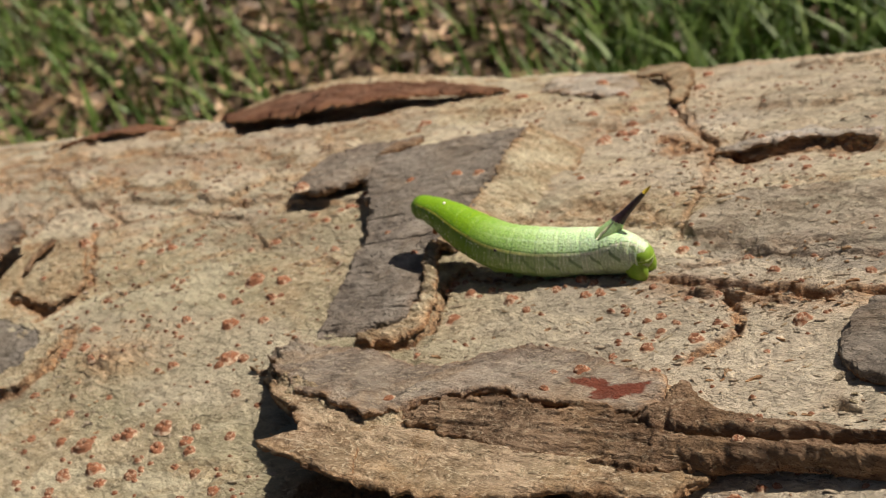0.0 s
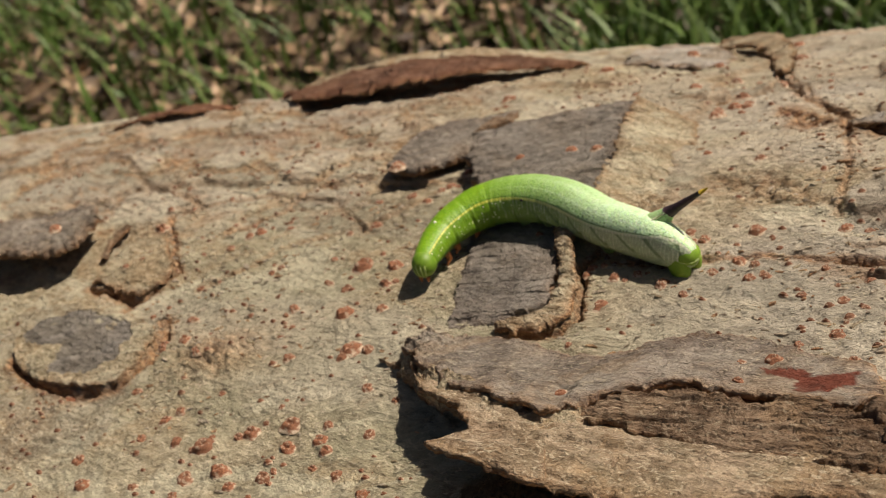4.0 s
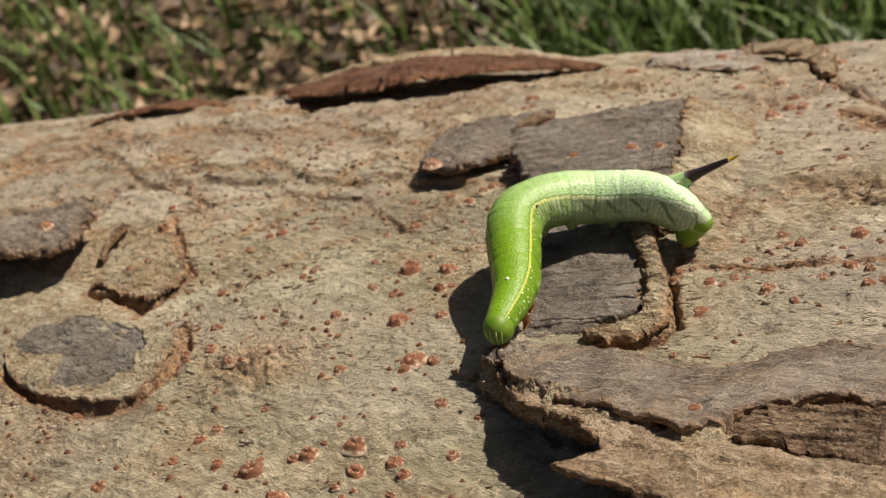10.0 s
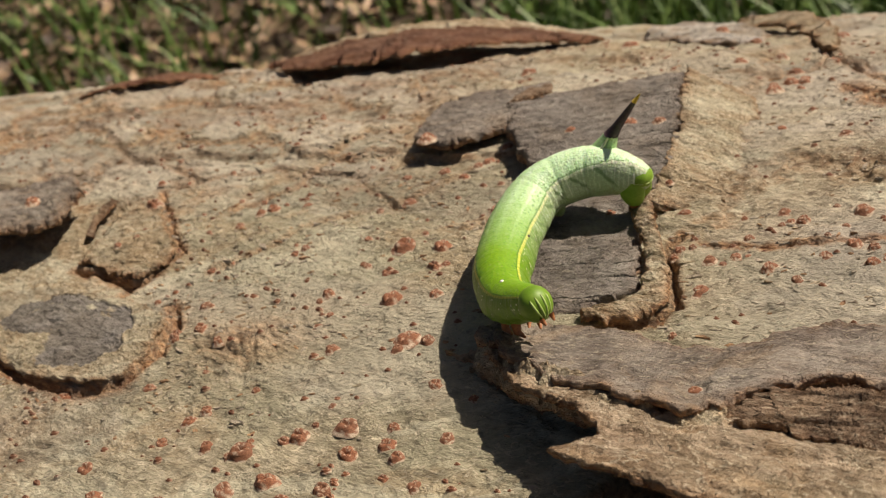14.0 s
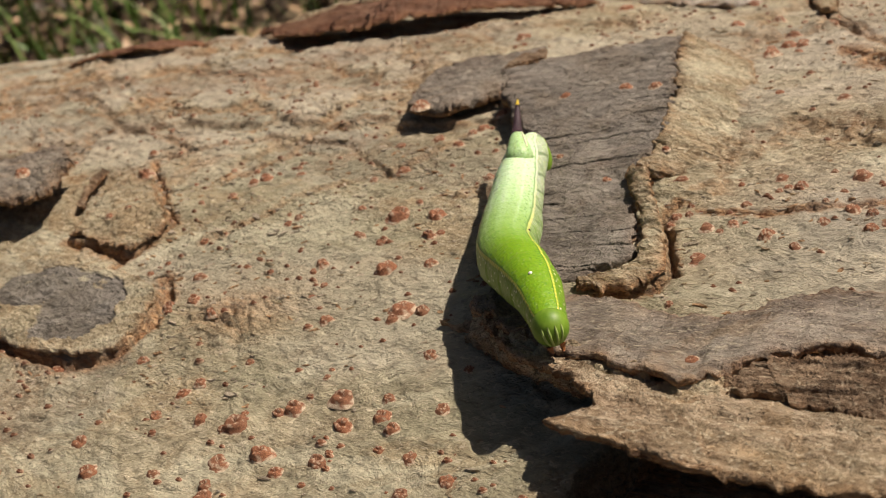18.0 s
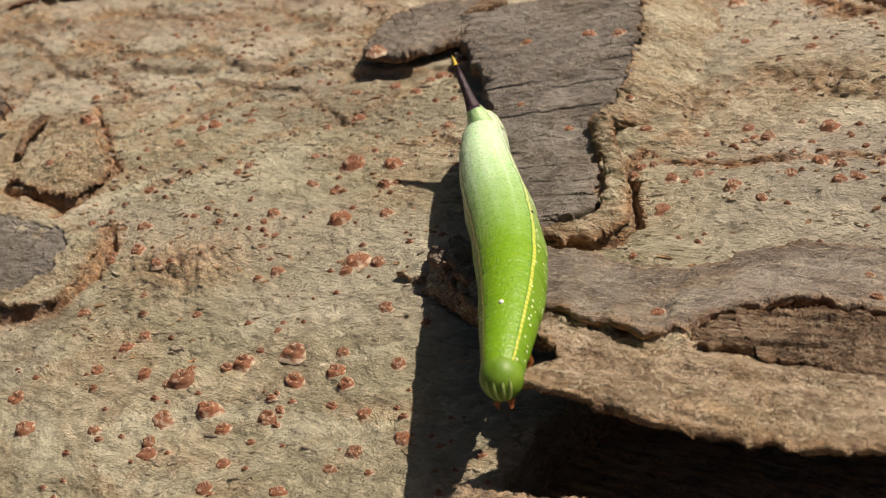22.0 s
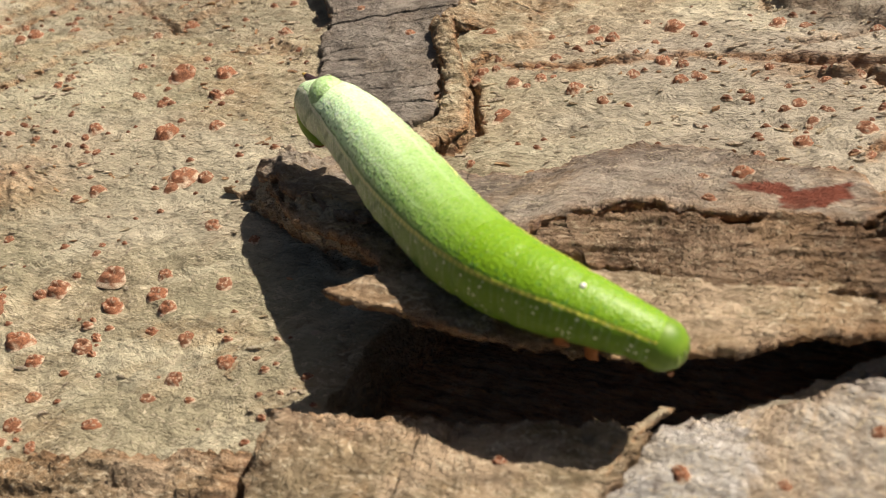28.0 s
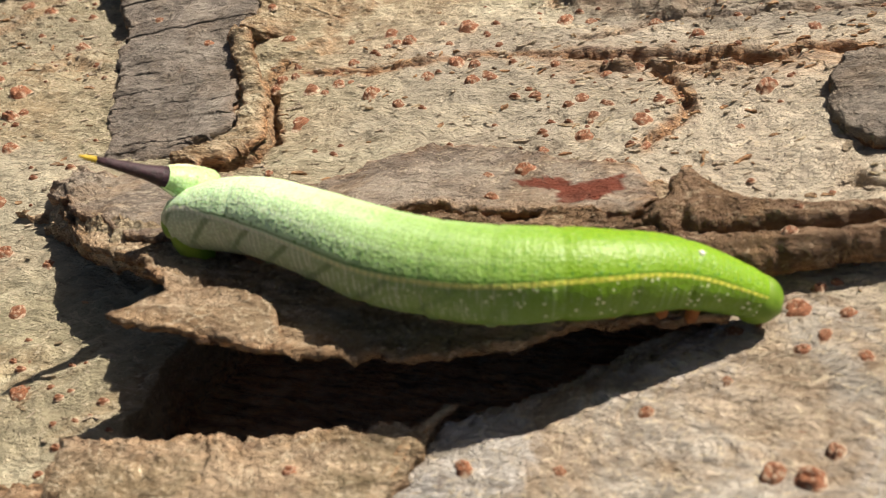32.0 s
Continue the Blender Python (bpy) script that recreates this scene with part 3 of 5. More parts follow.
def bark_piece(name, rear, front, material, label, thick=1.2, nu=80, nv=30, jitter=0.5, rough=0.25, bulge=0.0, floor=-1.5, seed=1,
               rust=0.6, old=0.0, stain=None, dark=None, lumps=None, parent=None):
    """A flake or plate of bark between a rear and a front line, with its own thickness and worn edges."""
    a, b = along(rear, nu, 1.5 * jitter, seed), along(front, nu, 1.5 * jitter, seed + 2)
    v = np.linspace(0, 1, nv)[None, :, None]
    v = v * v * (3 - 2 * v) * 0.5 + v * 0.5
    grid = a[:, None] * (1 - v) + b[:, None] * v
    x, s, h = grid[..., 0], grid[..., 1], grid[..., 2].copy()
    u = np.linspace(0, 1, nu)[:, None]
    vv = np.linspace(0, 1, nv)[None]
    h += bulge * 4 * vv * (1 - vv)
    fx, fs = (8.0, 0.7) if material is FIBRE or name == "bark_flake" or rough > 0.8 else (2.6, 1.2)
    h += 1.5 * rough * (cloud(x / fx, s / fs, seed, 5, 0.7) + 0.5 * cloud(x / 9, s / 4, seed + 3, 2))
    if lumps:
        h += 1.6 * np.clip((lumps - x) / 5, 0, 1) * cloud(x / 2.2, s / 1.8, seed + 6, 4, 0.7)
    grey = np.zeros(x.shape, bool)
    if dark:
        grey = inside(x + 1.3 * cloud(x / 2.5, s / 2.5, 85, 4, 0.7), s + 1.1 * cloud(x / 2.5, s / 2.5, 86, 4, 0.7), dark)
        h = h - 0.32 * grey
    edge = np.minimum(np.minimum(u, 1 - u) * nu, np.minimum(vv, 1 - vv) * nv)
    worn = np.exp(-edge / 1.1)
    crumble = np.exp(-edge / 4.0) * np.clip(cloud(x / 1.3, s / 1.0, seed + 20, 4, 0.7) + 0.15, 0, 1)
    top = h - thick * (0.28 * worn + 0.75 * crumble)
    low = np.maximum(h - thick * (1 - 0.35 * worn) + 0.2 * cloud(x / 1.4, s / 0.8, seed + 8, 3), floor)
    low = np.minimum(low, top - 0.1)
    ring = [(i, 0) for i in range(nu)] + [(nu - 1, j) for j in range(1, nv)] + [(i, nv - 1) for i in range(nu - 2, -1, -1)] + [(0, j) for j in range(nv - 2, 0, -1)]
    ri, rj = np.array(ring).T
    mids = []
    for k in (0.33, 0.66):
        wob = 0.22 * thick * cloud(ri * 0.31 + rj * 0.31, 0 * ri + 3.0 * k, seed + 11, 3)
        mids.append(onto(x[ri, rj] + wob * 0.6, s[ri, rj] - wob, top[ri, rj] * (1 - k) + low[ri, rj] * k))
    verts = np.concatenate([onto(x, s, top).reshape(-1, 3), onto(x, s, low).reshape(-1, 3), *mids])
    faces = quads(nu, nv)
    size, count = nu * nv, len(ring)
    r = ri * nv + rj
    nxt = np.roll(np.arange(count), -1)
    k = np.arange(count)
    rows = [r, 2 * size + k, 2 * size + count + k, r + size]
    walls = [np.stack([p, p[nxt], q[nxt], q], 1) for p, q in zip(rows, rows[1:])]
    faces = np.concatenate([faces, faces[:, ::-1] + size, *walls])
    worn_red = np.clip(rust * (np.exp(-edge / 4.5) * (1 + 0.8 * cloud(x / 2, s / 2, seed + 14, 3)) + 0.35 * np.clip(cloud(x / 4, s / 2.5, seed + 15, 4, 0.7), 0, 1)), 0, 1).ravel()
    stains = np.concatenate([worn_red, np.full(size, 0.8), np.full(2 * count, 0.75)])
    reds = np.zeros(len(verts))
    if stain:
        reds[:size] = (0.5 if name == "bark_curl" else 1.0) * inside(x + 0.5 * cloud(x, s, 81, 3), s + 0.4 * cloud(x, s, 82, 3), stain).ravel()
    weathered = np.maximum(np.full(size, old), 1.0 * grey.ravel())
    olds = np.concatenate([weathered, np.zeros(size + 2 * count)])
    TREES.append(BVHTree.FromPolygons([Vector(v) for v in verts.tolist()], faces.tolist()))
    return part(name, mesh_of(name, verts, faces, material, rust=stains, old=olds, red=reds), parent or LOG, label)


# ---- bark flakes and plates ----
GREY_SPOT = [(-76.4, 5.5), (-76.6, 7.8), (-73.5, 9.3), (-67.2, 9.9), (-63.8, 9.2), (-58.4, 8.0), (-56.3, 5.5), (-55.7, 1.7), (-57.7, -1.1), (-61.6, -2.2), (-65.4, -1.8), (-65.8, 0.4), (-67.4, 3.2), (-71.2, 3.0), (-74.5, 3.3)]
RED_SPOT = [(23.2, -0.5), (26.5, 0.1), (27.3, -1.1), (28.9, -0.7), (31.4, -0.1), (31.0, -2.9), (29.2, -4.1), (26.5, -4.0), (26.5, -2.2), (24.0, -1.5)]
FLAKE_REAR = [(-17.6, 2.8, 0.8), (-15.5, 4.6, 0.8), (-12.5, 6.4, 0.9), (-8, 5.6, 0.8), (-2.3, 5.0, 0.8), (3.5, 3.1, 0.7), (8, 2.6, 0.7), (13, 5.4, 0.6), (17, 6.6, 0.5),
              (21, 6.0, 0.5), (25.4, 3.7, 0.6), (29.5, 1.5, 0.8), (32.1, 1.0, 0.9), (36, -2, 1.0), (39, -9, 1.0)]
bark_piece("bark_flake", FLAKE_REAR,
           [(-17.6, 2.0, 0.9), (-13.8, 1.4, 1.7), (-11.8, -0.4, 2.8), (-9.8, -3.8, 4.1), (-7.2, -6.6, 5.2), (-2.2, -9.3, 6.6), (0.3, -11.8, 7.4), (1.8, -13.9, 7.8),
            (2.6, -15.2, 7.9), (4.7, -17.5, 7.9), (10.3, -18.6, 7.2), (16.5, -18.9, 6.3), (21, -18.4, 5.5), (25.6, -17.2, 4.7), (31, -15.7, 3.6), (36, -15.0, 2.7), (38.4, -12.2, 1.6)],
           TORN, "curled loose tan bark flake with a shadowed hollow beneath", thick=1.2, nu=230, nv=70, jitter=0.55, rough=0.45, bulge=-0.5, seed=3, rust=0.5, lumps=-6)
bark_piece("bark_tongue", [(0.4, -14.7, 8.05), (2.2, -13.6, 7.9), (5, -13.4, 7.5), (9, -14.6, 7.1)],
           [(-1.7, -15.6, 8.2), (-0.9, -16.2, 8.2), (2, -16.9, 8.1), (5.2, -17.7, 7.9), (10.4, -18.6, 7.25)],
           TORN, "tan tongue of bark curling over the hollow", thick=1.0, nu=70, nv=24, jitter=0.35, rough=0.3, seed=4, rust=0.3)
upper = bark_piece("bark_layer", [(x, s - 0.1, h + 0.9) for x, s, h in FLAKE_REAR[1:13]],
           [(-14.6, 2.6, 2.3), (-11.8, 0.2, 3.7), (-9.4, -2.6, 4.7), (-6.0, -4.8, 5.5), (-2.2, -6.6, 6.1), (1.8, -8.2, 6.5), (6.8, -10.2, 6.6), (9.4, -8.2, 6.0), (13.3, -4.6, 4.4),
            (17.3, -3.6, 3.8), (23, -5.1, 3.9), (27, -5.2, 3.6), (31, -6.2, 3.4), (33, -4.4, 3.2)],
           OLD, "dark grey weathered upper bark layer on the flake", thick=1.3, nu=190, nv=50, jitter=0.6, rough=0.24, bulge=-0.4, seed=5, rust=0.5, stain=RED_SPOT, lumps=-7)
LAYER_FRONT = [(-14.6, 2.6, 2.3), (-11.8, 0.2, 3.7), (-9.4, -2.6, 4.7), (-6.0, -4.8, 5.5), (-2.2, -6.6, 6.1), (1.8, -8.2, 6.5), (6.8, -10.2, 6.6), (9.4, -9.0, 6.0)]
bark_piece("bark_crumble", [(x + 0.2, s + 1.0, h - 0.6) for x, s, h in LAYER_FRONT], [(x - 0.5, s - 1.7, h - 2.0) for x, s, h in LAYER_FRONT],
           BARK, "crumbling tan bark under the flake's upper layer", thick=1.6, nu=130, nv=26, jitter=0.7, rough=0.75, bulge=0.1, seed=9, rust=0.5)
bark_piece("bark_ridge", [(8.8, -8.6, 4.9), (12, -5.6, 4.3), (16, -4.0, 3.8), (22, -5.0, 3.6), (28, -5.4, 3.4), (33, -6.6, 3.3), (38, -8.2, 2.8)],
           [(9.6, -9.6, 4.8), (14, -10.2, 4.6), (19, -11.4, 4.2), (25, -12.2, 3.7), (31, -12.4, 3.2), (38, -11.6, 2.3)],
           FIBRE, "dark fibrous ridge of torn bark", thick=2.4, nu=160, nv=60, jitter=0.8, rough=0.6, seed=8, rust=0.6)
bark_piece("bark_splinter", [(32, -5.6, 3.0), (33.8, -4.4, 3.4), (34.9, -1.9, 3.7), (36.4, -3.8, 3.3), (39, -6, 2.9), (43, -7, 2.7), (50, -7.8, 2.5), (60, -8.6, 2.4)],
           [(31.6, -7.4, 3.2), (36, -8.4, 3.3), (40, -8.8, 3.0), (46, -8.6, 2.7), (60, -9.8, 2.4)],
           FIBRE, "dark twig-like bark splinter with a pointed end", thick=2.4, nu=120, nv=20, jitter=0.35, rough=0.3, bulge=0.8, seed=12, rust=0.3)
bark_piece("bark_splinter", [(33, -8.0, 2.8), (38, -8.8, 2.8), (46, -8.9, 2.5), (60, -10.0, 2.2)],
           [(33.5, -10.4, 2.7), (38, -11.2, 2.6), (46, -10.6, 2.3), (60, -11.6, 2.0)],
           FIBRE, "dark twig-like bark splinter beside the hollow", thick=2.2, nu=100, nv=16, jitter=0.4, rough=0.3, bulge=0.7, seed=14, rust=0.3)
bark_piece("bark_plate", [(-5.2, -21.5, 3.5), (-3.5, -21.6, 3.8), (1.5, -21.8, 3.4), (6.4, -21.6, 3.1), (11.6, -21.2, 2.7), (16.0, -21.2, 2.3), (18.9, -20.9, 1.9)],
           [(-5.0, -26, 3.3), (-4.6, -40, 1.5), (0, -50, 1.2), (8, -50, 1.2), (13.4, -36, 1.6), (16.6, -26, 1.7), (18.6, -22.2, 1.7)],
           TORN, "torn lower bark plate with a ragged raised edge", thick=2.6, nu=190, nv=60, jitter=0.6, rough=0.4, seed=17, rust=0.6, floor=-4)
bark_piece("bark_splinter", [(15.4, -25.4, 2.0), (16.9, -22.6, 2.2), (19.4, -19.7, 1.9)], [(16.2, -25.4, 2.0), (17.9, -22.4, 2.1), (20.1, -19.7, 1.8)],
           BARK, "thin rusty sliver of bark along a joint", thick=0.7, nu=60, nv=10, jitter=0.2, rough=0.15, seed=18, rust=1.0)
bark_piece("bark_plate", [(18.9, -20.9, 1.3), (24, -19.2, 1.1), (28.2, -17.4, 0.9), (30.6, -16.2, 0.8), (36.4, -13.9, 0.6), (39.6, -12.6, 0.5)],
           [(17.9, -22.2, 1.2), (16.4, -26, 1.0), (13, -36, 0.9), (10, -50, 0.9), (40, -50, 0.6), (62, -40, 0.4), (62, -20, 0.2), (44, -13, 0.2), (40.4, -11.8, 0.4)],
           PALE, "pale grey lower bark plate beside the hollow", thick=2.6, nu=190, nv=70, jitter=0.35, rough=0.3, seed=19, rust=0.35, floor=-4)
bark_piece("bark_plate", [(-78, -27.5, 0.6), (-60, -27, 0.7), (-36, -26.2, 0.8), (-26.4, -24.8, 1.0), (-19, -24.4, 1.1), (-12, -24.0, 1.1), (-6.2, -23.4, 1.4)],
           [(-78, -52, 0.8), (-40, -52, 0.8), (-5.6, -52, 0.8)],
           TORN, "fibrous brown bark plate with split layers", thick=2.2, nu=260, nv=80, jitter=0.9, rough=0.9, seed=23, rust=0.6, floor=-3)
bark_piece("bark_plate", [(-36.9, 46, 2.2), (-37.4, 49.5, 2.3), (-37.6, 54.5, 2.5), (-36, 58.2, 2.7), (-32, 60, 2.8), (-27.4, 60.2, 2.9), (-23.4, 62.6, 3.0)],
           [(-36.4, 43.2, 2.7), (-33.8, 41.9, 2.8), (-31.4, 41.6, 2.8), (-29.6, 42.6, 2.8), (-27, 44.8, 2.8), (-25, 46.4, 2.9), (-24.6, 52.2, 2.9)],
           OLD, "dark grey step-edged bark plate", thick=1.5, nu=120, nv=50, jitter=0.75, rough=0.3, seed=29, rust=0.35, old=0.3)
bark_piece("bark_curl", [(-26.6, 53.8, 3.3), (-24.8, 56.2, 3.9), (-22, 58.4, 3.7)], [(-26.4, 52.4, 3.3), (-24.4, 53.8, 3.7), (-21.6, 56.4, 3.5)],
           FIBRE, "small dark lip of bark between two plates", thick=0.8, nu=40, nv=14, jitter=0.3, rough=0.2, seed=28, rust=0.2)
bark_piece("bark_plate", [(-26.4, 53, 3.4), (-23.4, 43.5, 3.5), (-19.0, 36, 2.5), (-16.4, 29, 1.5), (-15.8, 24, 1.1), (-14.4, 16.7, 0.8), (-12.2, 8.0, 0.6)],
           [(-4.6, 61, 4.1), (-2.8, 48, 4.1), (-2.0, 39, 3.6), (-2.3, 31.5, 2.3), (-3.9, 26, 1.6), (-3.4, 22.6, 1.4), (-1.6, 15.5, 1.1), (-2.5, 11.4, 0.9), (-5.4, 9.0, 0.7)],
           OLD, "smooth dark grey old bark plate", thick=2.0, nu=190, nv=80, jitter=0.95, rough=0.3, seed=31, rust=0.4, old=0.65)
bark_piece("bark_rim", [(-4.0, 26.3, 2.6), (-2.3, 24.4, 3.4), (-0.8, 20.5, 1.9), (0.8, 14.7, 1.1), (2.0, 10.1, 1.0), (0.7, 8.2, 0.9), (-1.3, 7.0, 0.9), (-6, 6.9, 0.7)],
           [(-4.6, 24.4, 2.2), (-3.5, 22, 2.3), (-2.5, 19.8, 1.7), (-1.0, 14.7, 1.3), (-1.0, 11.8, 1.2), (-2.8, 9.5, 1.05), (-6.6, 8.3, 0.8)],
           BARK, "curled tan rim of torn bark along a crack", thick=0.8, nu=170, nv=26, jitter=0.6, rough=0.55, bulge=0.25, seed=37, rust=1.0)
bark_piece("bark_rim", [(-4.4, 62, 4.2), (-3.0, 48, 4.3), (-2.2, 39, 3.8), (-2.5, 31.5, 2.6), (-3.8, 26.6, 2.2)],
           [(4.0, 61, -0.2), (6.0, 48, -0.2), (6.6, 39, -0.3), (5.4, 32, -0.3), (1.4, 27, 0.0)],
           BARK, "crumbling orange-tan edge of old bark", thick=1.6, nu=150, nv=40, jitter=0.8, rough=0.4, seed=39, rust=0.9)
bark_piece("bark_chunk", [(-104, 26, 3.0), (-92, 28.8, 3.4), (-86, 30.2, 3.8), (-82.6, 31.2, 4.2), (-80, 29, 4.0), (-78, 25.4, 3.7)],
           [(-104, 14.0, 5.2), (-94, 14.4, 5.6), (-86.4, 15.4, 5.8), (-81, 16.0, 5.6), (-77, 17.0, 5.3), (-75.4, 19.4, 4.9)],
           OLD, "dark chunk of loose overhanging bark", thick=1.4, nu=150, nv=60, jitter=1.0, rough=0.5, bulge=0.35, seed=41, rust=0.4)
bark_piece("bark_splinter", [(-75.2, 21.6, 0.9), (-76.6, 25.4, 1.3), (-77.2, 30.6, 0.9)], [(-74.2, 21.2, 0.8), (-75.3, 25.2, 1.2), (-76.2, 30.4, 0.8)],
           FIBRE, "short dark bark splinter beside a chunk", thick=0.9, nu=40, nv=10, jitter=0.4, rough=0.3, seed=44, rust=0.2)
bark_piece("bark_plate", [(-76.6, 5.6, 0.3), (-75.6, 8.0, 0.3), (-71, 10.0, 0.3), (-66, 10.4, 0.3), (-60, 9.6, 0.3), (-54.5, 7.8, 0.3), (-52.4, 5.6, 0.4)],
           [(-76.4, 3.2, 0.4), (-73.1, -0.2, 0.5), (-69.4, -2.2, 0.55), (-65.2, -3.5, 0.6), (-57.8, -4.1, 0.6), (-53.4, -2.6, 0.5), (-51.9, 1.0, 0.45)],
           BARK, "oval bark plate with a dark grey middle", thick=0.7, nu=150, nv=100, jitter=0.3, rough=0.42, bulge=0.25, seed=43, rust=0.55, dark=GREY_SPOT)
bark_piece("bark_plate", [(-74, 24, 0.3), (-72.4, 30, 0.3), (-68, 28.6, 0.4), (-63.6, 23.4, 0.5), (-59.4, 18.6, 0.7)],
           [(-72.4, 15.8, 0.6), (-67.4, 14.8, 0.7), (-64, 13.6, 0.7), (-61.3, 12.9, 0.7), (-59.9, 15.2, 0.6)],
           BARK, "thin lifted bark plate above a crack", thick=0.7, nu=110, nv=50, jitter=0.7, rough=0.6, seed=47, rust=0.9)
bark_piece("bark_plate", [(46.6, 6.5, 1.2), (47.6, 10.6, 1.4), (49.4, 12.6, 1.4), (54, 13.2, 1.4), (64, 14, 1.4)],
           [(46.5, 4.4, 1.2), (47.2, 2.6, 1.3), (49, 1.0, 1.3), (54, -1.0, 1.2), (64, -3, 1.2)],
           OLD, "grey raised bark plate", thick=1.6, nu=70, nv=40, jitter=0.4, rough=0.25, seed=53, rust=0.2, old=0.6)
bark_piece("bark_curl", [(-85, 87.4, 0.3), (-76, 89, 2.2), (-66, 90, 4.4), (-57, 91, 5.4), (-48, 94, 5.2), (-38, 99, 3.6), (-32, 101, 2.2), (-26, 102, 0.8)],
           [(-84, 86.4, 0.5), (-77, 80, 1.5), (-69, 77, 2.4), (-60, 75.8, 3.3), (-52, 76.2, 3.9), (-45, 80, 4.2), (-38, 88, 3.4), (-27, 98, 1.4)],
           FIBRE, "reddish brown bark curl lifting off the log", thick=0.7, nu=130, nv=34, jitter=1.5, rough=0.5, bulge=0.3, floor=-0.5, seed=59, rust=0.9, stain=[(-120, 60), (-120, 110), (-20, 110), (-20, 60)])
bark_piece("bark_rim", [(-80, 89.6, 1.9), (-70, 91, 4.3), (-60, 92, 6.0), (-50, 95, 6.3), (-40, 99.4, 5.0), (-33, 102, 3.4), (-27, 103, 1.4)],
           [(-80, 87, 1.4), (-70, 87.4, 3.6), (-60, 88.2, 5.0), (-50, 91, 5.2), (-40, 96, 4.2), (-33, 100, 2.8), (-27, 101.4, 1.1)],
           BARK, "tan rim rolled over a reddish bark curl", thick=0.8, nu=120, nv=14, jitter=1.1, rough=0.4, seed=60, rust=0.5)
bark_piece("bark_curl", [(-114, 74, 0.4), (-104, 76, 1.5), (-96, 78, 1.5), (-90, 79, 0.4)],
           [(-114.5, 69, 0.9), (-108, 69.4, 1.8), (-100, 71.6, 1.8), (-91, 76, 0.8)],
           FIBRE, "small reddish bark curl on the log", thick=0.7, nu=60, nv=18, jitter=0.9, rough=0.4, floor=-0.5, seed=61, rust=0.9, stain=[(-120, 60), (-120, 110), (-20, 110), (-20, 60)])
bark_piece("bark_plate", [(-19.6, 106, 0.8), (-19.4, 113, 1.8), (-13, 114, 2.2), (-4, 108, 2.0), (3, 96, 0.8)],
           [(-18.4, 100, 0.8), (-14, 95, 1.3), (-10, 91.5, 1.5), (-2.2, 87.6, 1.5), (2.4, 89, 0.9)],
           PALE, "thin pale bark plate curling up near the log's crest", thick=0.8, nu=110, nv=50, jitter=0.9, rough=0.4, seed=67, rust=0.6)
bark_piece("bark_plate", [(-6, 122, 1.5), (2, 118, 2.8), (8, 108, 2.6), (12, 96, 1.6), (13.4, 84, 0.8)],
           [(-5, 117, 1.0), (1, 112, 1.4), (6, 102, 1.4), (9.4, 93, 1.1), (11.6, 82, 0.7)],
           BARK, "raised ragged edge of a bark layer at the crest", thick=1.0, nu=110, nv=24, jitter=1.0, rough=0.5, seed=68, rust=0.8)
bark_piece("bark_plate", [(25, 55, 0.6), (31, 56, 1.2), (38, 57.5, 1.2), (46, 55, 0.6)], [(25.4, 53, 0.6), (31, 52.6, 1.1), (38, 54.4, 1.1), (46, 52.6, 0.6)],
           PALE, "narrow flaky strip of bark above a rusty crack", thick=0.7, nu=90, nv=18, jitter=0.7, rough=0.4, seed=69, rust=0.5)
bark_piece("bark_chip", [(-13.8, 99, 0.8), (-11, 99.6, 1.2), (-8.6, 98.4, 0.8)], [(-14.2, 95.4, 1.3), (-11.4, 94, 2.0), (-8.2, 95, 1.2)],
           OLD, "small dark bark chip", thick=1.6, nu=24, nv=14, jitter=0.4, rough=0.3, seed=71, rust=0.4)

# ---- lenticels: corky pores (x, s, half length) ----


def pore(seed):
    """A corky mound, split along its middle, with a ragged pale rim."""
    rnd = np.random.RandomState(seed)
    rings, seg = 7, 18
    lobes = [(rnd.uniform(0.02, 0.07), rnd.uniform(0, 6.3)) for _ in range(4)]
    verts, rim = [(0, 0, 0.35)], [0.0]
    for k in range(1, rings + 1):
        r = (0.2, 0.4, 0.6, 0.78, 0.9, 1.05, 1.3)[k - 1]
        for j in range(seg):
            a = 2 * math.pi * j / seg
            wob = 1 + sum(w * math.sin((i + 2) * a + p) for i, (w, p) in enumerate(lobes)) + 0.07 * (rnd.rand() - 0.5)
            x, y = r * wob * math.cos(a), r * wob * 0.88 * math.sin(a)
            z = (0.85, 1.0, 1.0, 0.72, 0.25, 0.2, -0.3)[k - 1] + (0.16 if r < 0.85 else 0.12) * (rnd.rand() - 0.5)
            if r < 0.8:
                z -= 0.55 * math.exp(-((y - 0.16 * math.sin(3 * x + seed)) / 0.12) ** 2)
            verts.append((x, y, z))
            rim.append((rnd.rand() < 0.6) * 1.0 if k == 6 else (rnd.rand() < 0.8) * 0.9 if k == 7 else (rnd.rand() < 0.15) * 0.8)
    faces = [(0, 1 + j, 1 + (j + 1) % seg) for j in range(seg)]
    for k in range(rings - 1):
        a = 1 + k * seg
        faces += [(a + j, a + seg + j, a + seg + (j + 1) % seg, a + (j + 1) % seg) for j in range(seg)]
    return mesh_of("lenticel", verts, faces, CORK, rim=rim)


